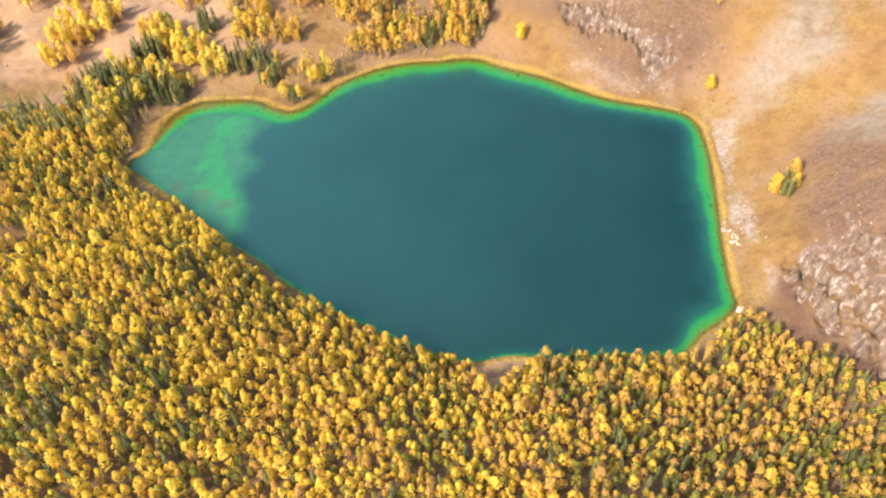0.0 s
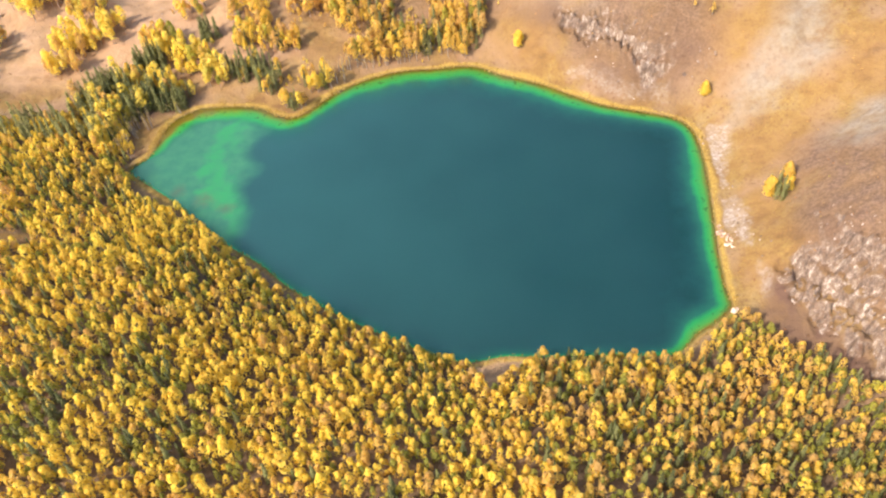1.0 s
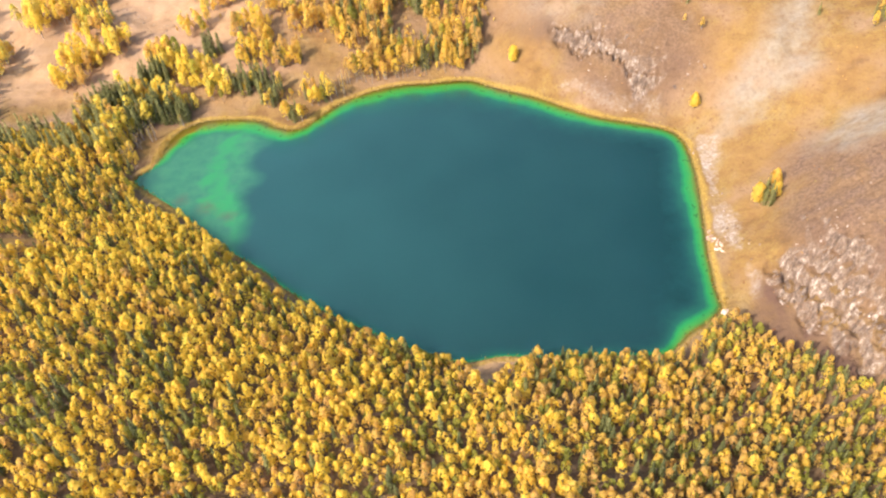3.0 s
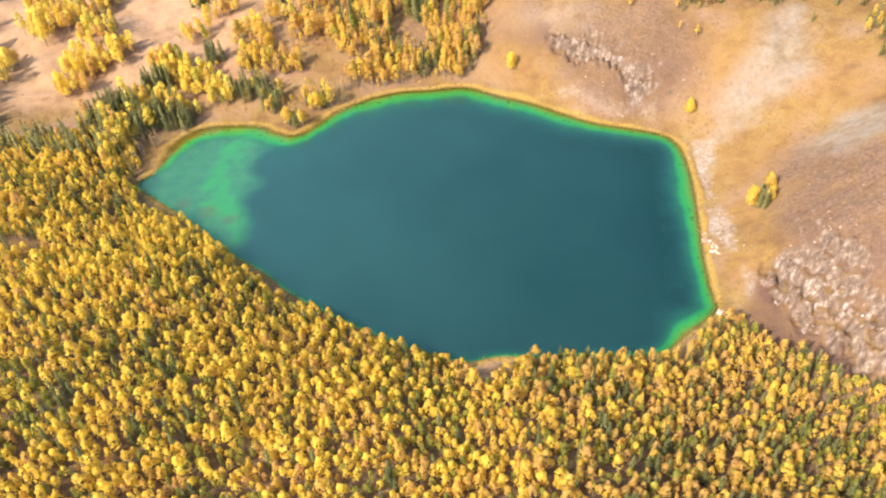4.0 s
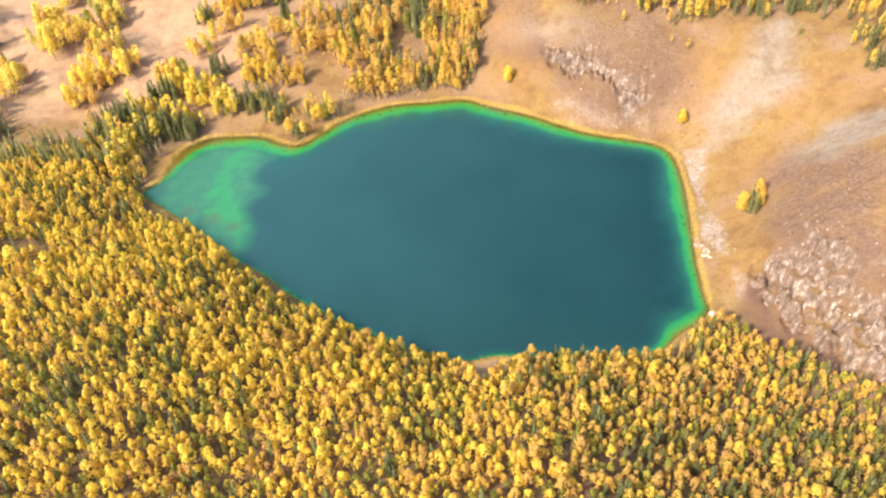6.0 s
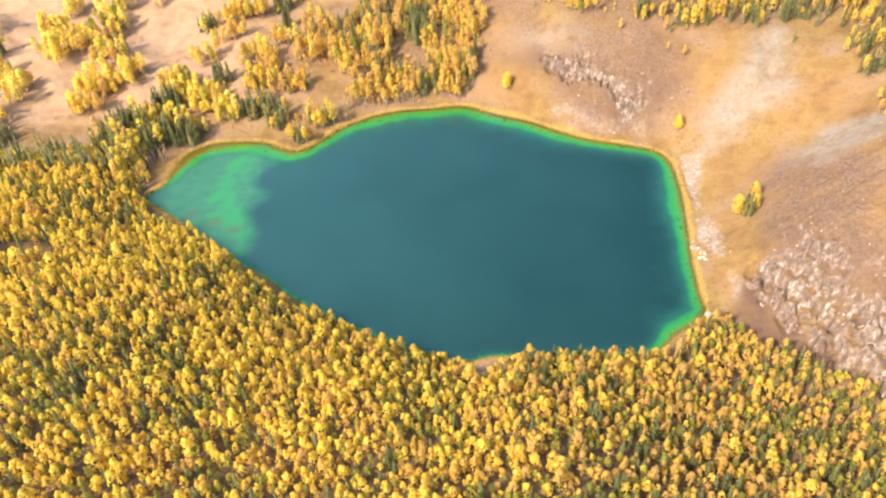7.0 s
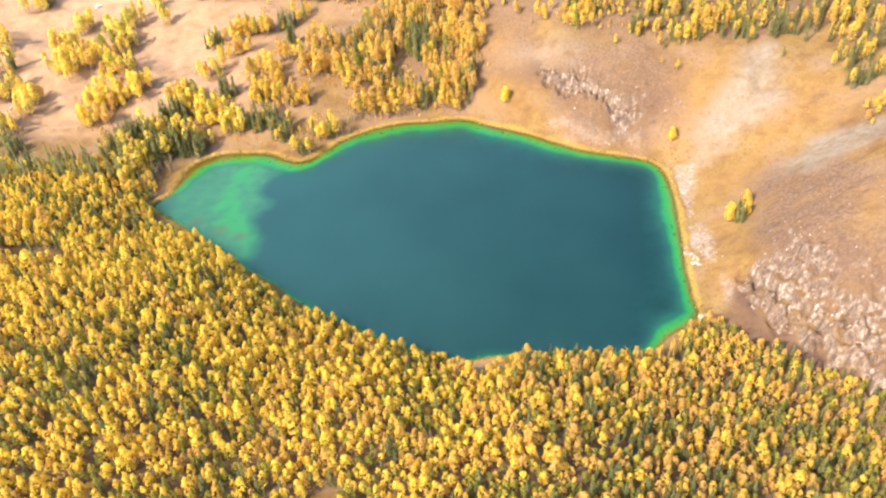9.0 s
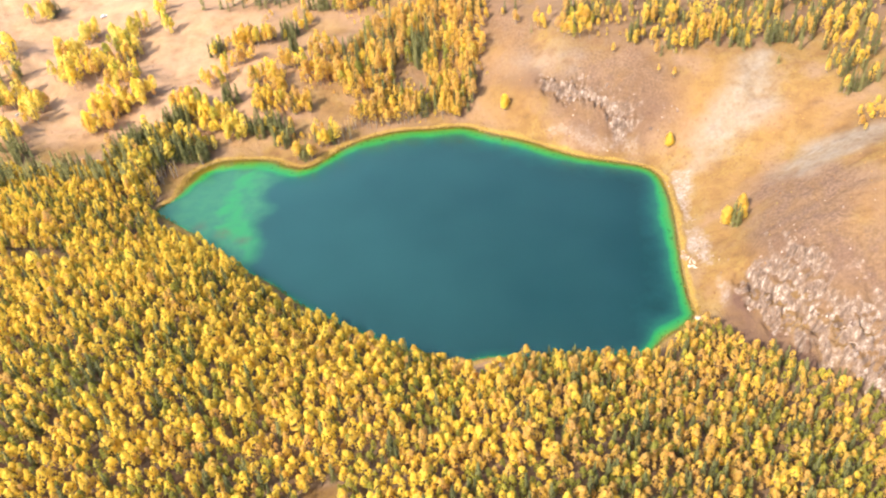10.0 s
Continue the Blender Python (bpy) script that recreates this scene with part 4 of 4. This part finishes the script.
# each region with the size of its larches and spruces, how thick it stands, and its hue
REGIONS = [(GROVES_WEST, 1.15, 0.9, 2.6, 0.56), (GROVES_MEADOW, 1.02, 0.95, 2.3, 0.64), (GROVES_NORTH, 0.90, 0.85, 2.0, 0.82), (GROVES_WOOD, 1.0, 0.95, 1.9, 0.90), (GROVES_EAST, 0.80, 0.80, 1.45, 0.86)]
for groves, big_larch, big_spruce, many, hue in REGIONS:
    for cx, cy, rx, ry, larches, spruces in groves:
        larches, spruces = round(larches * (many if larches >= spruces else 1.0)), round(spruces * 2.0)
        for k in range(larches + spruces):
            a, q = rng.uniform(0, 6.28), math.sqrt(rng.uniform(0, 1)) * (1.4 if groves is GROVES_EAST else 1.15)
            x, y = cx + math.cos(a) * q * rx, cy + math.sin(a) * q * ry
            if k < larches:
                kind = 23 + rng.randint(8) if rng.uniform() < 0.75 else rng.randint(14)
                tone = rng.normal(hue, 0.05) if rng.uniform() < 0.7 else rng.normal(0.96, 0.05) if rng.uniform() < 0.7 else rng.uniform(0.15, 0.45)
                grove_larch.append((x, y, big_larch * rng.uniform(0.65, 1.25), rng.uniform(0, 6.28), kind, float(np.clip(tone, 0.1, 1.0))))
            else:
                grove_spruce.append((x, y, big_spruce * rng.uniform(0.7, 1.2), rng.uniform(0, 6.28), rng.randint(8), rng.uniform(0.3, 1.0)))


# saplings between the groves
for _ in range(900):
    x, y = rng.uniform(-165, 12), rng.uniform(322, 455)
    thick = float(rough(x, y, 22, 3, 77))
    if rng.uniform() < float(ramp(thick, 0.40, 0.62)) * (0.4 + 0.6 * float(ramp(x, -140, -90))):
        grove_larch.append((x, y, rng.uniform(0.35, 0.75), rng.uniform(0, 6.28), 14 + rng.randint(6), float(np.clip(rng.normal(0.82, 0.09), 0.3, 1.0))))
for _ in range(260):
    x, y = rng.uniform(60, 215), rng.uniform(325, 385)
    if y > 352 - 0.10 * (x - 60):
        grove_larch.append((x, y, rng.uniform(0.4, 0.8), rng.uniform(0, 6.28), 14 + rng.randint(6), float(np.clip(rng.normal(0.80, 0.1), 0.3, 1.0))))


def with_height(rows):
    x, y = np.array([r[0] for r in rows]), np.array([r[1] for r in rows])
    return [(r[0], r[1], float(h), *r[2:]) for r, h, d in zip(rows, surface(x, y), lake_side(x, y)) if d > 2.5]


grove_larch, grove_spruce = with_height(grove_larch), with_height(grove_spruce)


class Stock:
    """Whole trees to copy: one model for each shape and hue, made at the first use."""

    def __init__(self):
        self.made = {}

    def plant(self, name, shapes, k, hue, material, m, label, category, group):
        key = (name, k, hue)
        if key not in self.made:
            ob = tree_kind(name, label, category, shapes[k], material, hue, group)
            ob.matrix_basis = m
            self.made[key] = ob
        else:
            first = self.made[key].scale
            ob = copy_thing(self.made[key], m @ Matrix.Diagonal((1 / first[0], 1 / first[1], 1 / first[2], 1)))
        ob["label"], ob["group"] = label, group
        return ob


STOCK = Stock()
HUES = ((0.14, "olive green"), (0.32, "yellow-green"), (0.54, "pale yellow"), (0.72, "bright golden"), (0.84, "deep golden"), (0.93, "dull amber"))


def plant_larch(x, y, z, s, turn, k, tone, where, group, girth=1.0):
    hue, word = min(HUES, key=lambda h: abs(h[0] - tone))
    m = pose(x, y, z, 0, 0, math.degrees(turn)) @ Matrix.Diagonal((s * girth, s * girth, s, 1))
    return STOCK.plant("larch_tree", both_kinds, int(k), hue, LARCH, m, f"{word} autumn larch {where}", "tree", group)


def plant_spruce(x, y, z, s, turn, k, where, group):
    m = pose(x, y, z, 0, 0, math.degrees(turn)) @ Matrix.Diagonal((s, s, s, 1))
    return STOCK.plant("spruce_tree", spruce_kinds, int(k), 0.72, SPRUCE, m, f"slim dark green spruce {where}", "tree", group)


def at_ground(x, y):
    return float(surface(x, y))


for row in near_larch:
    plant_larch(*row, "in the dense near forest", "larches of the near slope")
# the open western meadow: its groves are trees one by one
open_larch = [r for r in grove_larch if r[0] < -120][:150]
open_spruce = [r for r in grove_spruce if r[0] < -120][:130]
for row in open_larch:
    plant_larch(*row, "in a grove on the dry meadow", "larches of the western meadow")
for row in open_spruce:
    plant_spruce(*row[:6], "in a stand beside the western bay", "spruces of the western bay")
taken = set(open_larch) | set(open_spruce)
merged_wood("larch_grove", "golden larches and birches in open woods beyond the lake", "trees", [r for r in grove_larch if r not in taken], both_kinds, LARCH)
merged_wood("spruce_grove", "dark green spruces in the woods beyond the lake", "trees", [r for r in grove_spruce if r not in taken], spruce_kinds, SPRUCE)

# single trees on the bare hillsides: x, y, size, shape, hue
for x, y, s, k, tone in [(78.2, 344.9, 0.9, 15, 0.80), (106.2, 322.9, 1.05, 17, 0.80), (99.2, 327.7, 0.65, 15, 0.9), (19.6, 337.1, 0.92, 20, 0.80),
                         (100.0, 293.1, 0.8, 21, 0.82)]:
    plant_larch(x, y, at_ground(x, y), s, k, k, tone, "standing alone on the bare slope", "lone larches")
for x, y, s, k in [(102.1, 337.7, 0.62, 1), (139.9, 333.3, 0.5, 2), (141.5, 328.9, 0.55, 3), (155.2, 315.5, 0.52, 4), (37.1, 375.4, 0.4, 5)]:
    plant_spruce(x, y, at_ground(x, y), s, k, k, "standing alone on the bare slope", "lone spruces")
for x, y, s, k, tone in [(112.6, 231.0, 1.0, 20, 0.93), (120.6, 236.0, 0.85, 21, 0.93), (119.0, 229.2, 0.72, 22, 0.84)]:
    plant_larch(x, y, at_ground(x, y), s, k, k, tone, "in a small clump on the bare slope", "clump above the eastern shore")
for x, y, s, k in [(115.0, 227.5, 0.72, 3), (115.4, 230.5, 0.85, 5), (117.2, 228.6, 0.80, 6), (116.8, 232.4, 0.85, 1), (116.4, 225.4, 0.66, 2), (117.6, 226.4, 0.7, 0), (113.8, 234.0, 0.74, 4)]:
    plant_spruce(x, y, at_ground(x, y), s, k, k, "in a small clump on the bare slope", "clump above the eastern shore")


# half-bare birches along the northern shore and in the marsh
def plant_birch(x, y, k, s):
    m = pose(x, y, at_ground(x, y), 0, 0, 50 * k) @ Matrix.Diagonal((s, s, s, 1))
    key = ("birch", k)
    if key not in STOCK.made:
        quads, wood, faces = thin_kinds[k]
        ob = tagged(new("birch_tree"), "nearly bare pale-stemmed birch near the waterline", "tree", "birches of the shore")
        part("trunk", mesh_of("trunk", wood, faces, PALE_BARK, smooth=True), None, ob)
        part("crown", leaf_mesh("crown", quads, LARCH, 0.95), None, ob)
        ob.matrix_basis = m
        STOCK.made[key] = ob
        return ob
    first = STOCK.made[key].scale
    return copy_thing(STOCK.made[key], m @ Matrix.Diagonal((1 / first[0], 1 / first[1], 1 / first[2], 1)))


birch_rng = np.random.RandomState(5)
for cx, cy, rx, ry, n in [(-70, 331, 5, 4, 14), (-58, 338, 7, 4, 18), (-42, 343, 8, 5, 18), (-28, 344, 7, 5, 15), (-10, 345, 8, 4, 12), (-165, 291, 4, 11, 34), (-160, 302, 4, 4, 12), (-150, 313, 6, 2, 4), (9, 165.2, 0.8, 0.5, 2), (14, 166, 0.8, 0.5, 1)]:
    for _ in range(n):
        x, y = cx + birch_rng.uniform(-rx, rx), cy + birch_rng.uniform(-ry, ry)
        if float(lake_side(np.array([x]), np.array([y]))[0]) > 1.5:
            plant_birch(x, y, birch_rng.randint(4), birch_rng.uniform(0.7, 1.05))


# ---- rocks ----
def rock_mesh(seed, material, cuts=16, level=2):
    """A block of stone of about unit radius: a ball cut by many planes, roughened."""
    rng = np.random.RandomState(seed)
    bm = bmesh.new()
    bmesh.ops.create_icosphere(bm, subdivisions=level, radius=1.25)
    planes = rng.normal(0, 1, (cuts, 3))
    planes /= np.linalg.norm(planes, axis=1)[:, None]
    depth = rng.uniform(0.62, 1.0, cuts)
    for v in bm.verts:
        p = np.array(v.co)
        for w, d in zip(planes, depth):
            over = p @ w - d
            if over > 0:
                p -= w * over
        p += np.array(noise.noise_vector(Vector(p * 2.1) + Vector((seed * 7.1, 0, 0)))) * 0.10
        v.co = p
    me = bpy.data.meshes.new("rock")
    bm.to_mesh(me)
    bm.free()
    me.materials.append(material)
    return me


ROCKS = [rock_mesh(k, STONE) for k in range(9)]
WHITE_ROCKS = [rock_mesh(20 + k, LIMESTONE) for k in range(4)]
rock_rng = np.random.RandomState(9)


def lay_rock(name, x, y, size, label, group, squash=(1, 1, 0.8), sink=0.35, turn=None):
    kinds = WHITE_ROCKS if label.startswith("white") else ROCKS
    ob = new(name, kinds[rock_rng.randint(len(kinds))])
    sx, sy, sz = (size * q * rock_rng.uniform(0.85, 1.15) for q in squash)
    turn = rock_rng.uniform(0, 360) if turn is None else turn
    ob.matrix_basis = pose(x, y, at_ground(x, y) - sz * sink, rock_rng.uniform(-14, 14), rock_rng.uniform(-14, 14), turn) @ Matrix.Diagonal((sx, sy, sz, 1))
    return tagged(ob, label, "rock", group)


def rock_line(points, count, size, spread, label, group, squash, turn=None):
    """Outcrops strewn along a line."""
    p = np.array(points)
    for k in range(count):
        f = (k + rock_rng.uniform(0, 1)) / count * (len(p) - 1)
        i = min(int(f), len(p) - 2)
        x, y = p[i] + (p[i + 1] - p[i]) * (f - i) + rock_rng.normal(0, spread, 2)
        lay_rock("rock_outcrop", x, y, size * rock_rng.uniform(0.55, 1.3), label, group, squash, 0.6, None if turn is None else turn + rock_rng.normal(0, 15))


EAST, NORTH = "outcrops of the eastern crag", "outcrops of the northern crag"
CREAM = "weathered cream and pink rock outcrop set in the hillside"
rock_line(BREAKS[0], 18, 0.95, 1.2, CREAM, EAST, (1.2, 0.8, 1.1), 20)
rock_line(BREAKS[1] + BREAKS[2], 16, 1.05, 1.6, CREAM, EAST, (1.3, 0.8, 1.2), 20)
rock_line(BREAKS[4], 14, 1.2, 1.6, CREAM, EAST, (1.2, 0.8, 1.5), 20)
rock_line([(120.4, 206.8), (124.4, 193.0), (128.8, 195.3), (144.0, 173.9), (147.7, 161.2)], 24, 0.6, 4.5, CREAM, EAST, (1.3, 0.8, 0.9), 20)
rock_line([(118, 200), (135, 196), (150, 205), (160, 190)], 12, 0.5, 4.0, CREAM, EAST, (1.3, 0.9, 0.8), 20)
RIB = "pale blocky rock rib of the northern cliff"
rock_line([(40.7, 336.8), (50.3, 329.6), (58.6, 324.9), (66.9, 321.9), (74.2, 311.8), (79.4, 306.2)], 20, 0.8, 1.3, RIB, NORTH, (0.8, 1.3, 1.1), 22)
rock_line([(42, 341), (56, 333), (70, 325), (80, 312)], 12, 0.6, 2.2, RIB, NORTH, (0.8, 1.3, 1.0), 22)
rock_line([(46, 326), (62, 315), (72, 303)], 10, 0.6, 2.5, "small pale boulder below the northern cliff", NORTH, (1, 1, 0.8))
rock_line([(94, 307), (104, 306.5)], 8, 0.8, 2.5, RIB, NORTH, (1, 1.3, 0.9), 22)
SHORE_STONES = "boulders of the eastern shore"
rock_line([(94.2, 221.5), (94.6, 216), (96.2, 210.5)], 12, 1.5, 0.6, "white limestone slab at the water's edge", SHORE_STONES, (0.9, 1.5, 0.6))
rock_line([(100, 226), (103, 214), (101, 206)], 16, 0.75, 2.6, "small pale boulder on the stony shore", SHORE_STONES, (1, 1, 0.7))
rock_line([(98, 276), (101, 262), (99, 245), (103, 232)], 18, 0.6, 2.2, "small pale boulder on the stony shore", SHORE_STONES, (1, 1, 0.7))
rock_line([(-197, 408), (-185, 405), (-182, 395), (-167, 389), (-166, 376)], 22, 0.75, 2.5, "grey stone lying on the dry meadow slope", "stones of the western meadow", (1.2, 0.9, 0.7))
lay_rock("boulder", 90.4, 180.6, 1.6, "white boulder at the lake outlet", SHORE_STONES, (1.2, 1, 0.8))


# ---- low shrubs and tussocks on the open slopes ----
def build_shrubs():
    rng = np.random.RandomState(21)
    n = 3200
    x, y = rng.uniform(-310, 215, n), rng.uniform(140, 470, n)
    thick = rough(x, y, 20, 3, 71)
    ok = (forest_mask(x, y) < 0.2) & (lake_side(x, y) > 5) & ~inside(x, y, PALE_A) & ~inside(x, y, PALE_B) & (rng.uniform(0, 1, n) < ramp(thick, 0.42, 0.62) + 0.08)
    ok &= (x > -60) | (rng.uniform(0, 1, n) < 0.5)
    x, y = x[ok], y[ok]
    z = surface(x, y)
    size = rng.uniform(0.2, 0.6, len(x)) * rng.uniform(0.6, 1.2, len(x))
    per = 9
    way = rng.normal(0, 1, (len(x), per, 3))
    way[..., 2] = np.abs(way[..., 2])
    way /= np.linalg.norm(way, axis=2)[..., None]
    centres = np.c_[x, y, z][:, None] + way * size[:, None, None] * (0.9, 0.9, 0.6)
    quads = sprays(rng, centres.reshape(-1, 3), way.reshape(-1, 3), 0.3, 0.4)
    tone = np.repeat(rng.uniform(0, 1, len(x)), per * 4)
    me = mesh_of("shrubs", quads, np.arange(len(quads)).reshape(-1, 4), SHRUB, {"tone": tone})
    return tagged(new("low_shrubs", me), "low rusty brown dwarf shrubs dotting the dry slopes", "shrubs", kind="stuff")


build_shrubs()


def build_reeds():
    """Sedge blades along the waterline and on the marshy tip."""
    rng = np.random.RandomState(23)
    spans = np.repeat(LAKE, 16, 0)
    x, y = spans[:, 0] + rng.normal(0, 2.2, len(spans)), spans[:, 1] + rng.normal(0, 2.2, len(spans))
    mx, my = rng.normal(-156, 4, 500), rng.normal(297, 5, 500)
    x, y = np.r_[x, mx], np.r_[y, my]
    d = lake_side(x, y)
    ok = (d > -0.8) & (d < 3.0)
    x, y = x[ok], y[ok]
    z = np.maximum(surface(x, y), 0)
    turn = rng.uniform(0, 6.28, len(x))
    a = np.c_[np.cos(turn), np.sin(turn), turn * 0] * rng.uniform(0.15, 0.3, len(x))[:, None]
    up = np.c_[rng.normal(0, 0.25, len(x)), rng.normal(0, 0.25, len(x)), rng.uniform(0.5, 1.0, len(x))]
    p = np.c_[x, y, z - 0.1]
    quads = np.stack([p - a, p + a, p + a * 0.7 + up, p - a * 0.7 + up], 1).reshape(-1, 3)
    tone = np.repeat(rng.uniform(0, 1, len(x)), 4)
    me = mesh_of("reeds", quads, np.arange(len(quads)).reshape(-1, 4), SEDGE, {"tone": tone})
    return tagged(new("shore_sedge", me), "straw-yellow sedge fringing the lake shore", "sedge", kind="stuff")


build_reeds()


# ---- parked cars on the meadow ----
def box(bm, lo, hi, taper=0.0):
    """A box between two corners, its top drawn in by taper."""
    made = bmesh.ops.create_cube(bm, size=1.0)["verts"]
    for v in made:
        top = v.co.z > 0
        for i in range(3):
            f = v.co[i] + 0.5
            v.co[i] = lo[i] + (hi[i] - lo[i]) * f
        if top and taper:
            mx, my = (lo[0] + hi[0]) / 2, (lo[1] + hi[1]) / 2
            v.co.x, v.co.y = mx + (v.co.x - mx) * (1 - taper), my + (v.co.y - my) * (1 - taper * 0.6)
    return made


def build_car(x, y, turn, paint, label):
    car = tagged(new("parked_car"), label, "car", "cars parked on the meadow")
    bm = bmesh.new()
    box(bm, (-2.2, -0.88, 0.35), (2.2, 0.88, 1.0), 0.06)
    bmesh.ops.bevel(bm, geom=bm.edges[:], offset=0.12, segments=2, affect="EDGES")
    body = part("body", bm, paint, car)
    bm = bmesh.new()
    box(bm, (-1.5, -0.8, 0.95), (1.0, 0.8, 1.75), 0.2)
    bmesh.ops.bevel(bm, geom=bm.edges[:], offset=0.1, segments=2, affect="EDGES")
    part("cabin", bm, paint, car)
    for name, lo, hi in (("windscreen", (0.78, -0.6, 1.1), (0.98, 0.6, 1.55)), ("rear_window", (-1.5, -0.6, 1.1), (-1.32, 0.6, 1.55)),
                         ("side_window", (-1.1, -0.81, 1.15), (0.6, -0.70, 1.55)), ("side_window", (-1.1, 0.70, 1.15), (0.6, 0.81, 1.55))):
        bm = bmesh.new()
        box(bm, lo, hi, 0.04)
        part(name, bm, GLASS, car)
    for wx in (-1.35, 1.35):
        for wy in (-0.85, 0.85):
            bm = bmesh.new()
            bmesh.ops.create_cone(bm, cap_ends=True, segments=20, radius1=0.36, radius2=0.36, depth=0.24)
            bmesh.ops.rotate(bm, verts=bm.verts, matrix=Matrix.Rotation(radians(90), 3, "X"))
            bmesh.ops.translate(bm, verts=bm.verts, vec=(wx, wy, 0.36))
            part("wheel", bm, RUBBER, car)
    car.matrix_basis = pose(x, y, at_ground(x, y) + 0.02, 0, 0, turn)
    return car


build_car(-244.0, 473.0, 35, WHITE_PAINT, "white off-road car parked on the pale meadow track")
build_car(-258.6, 355.0, 200, SILVER_PAINT, "silver car parked beside the larches on the track")
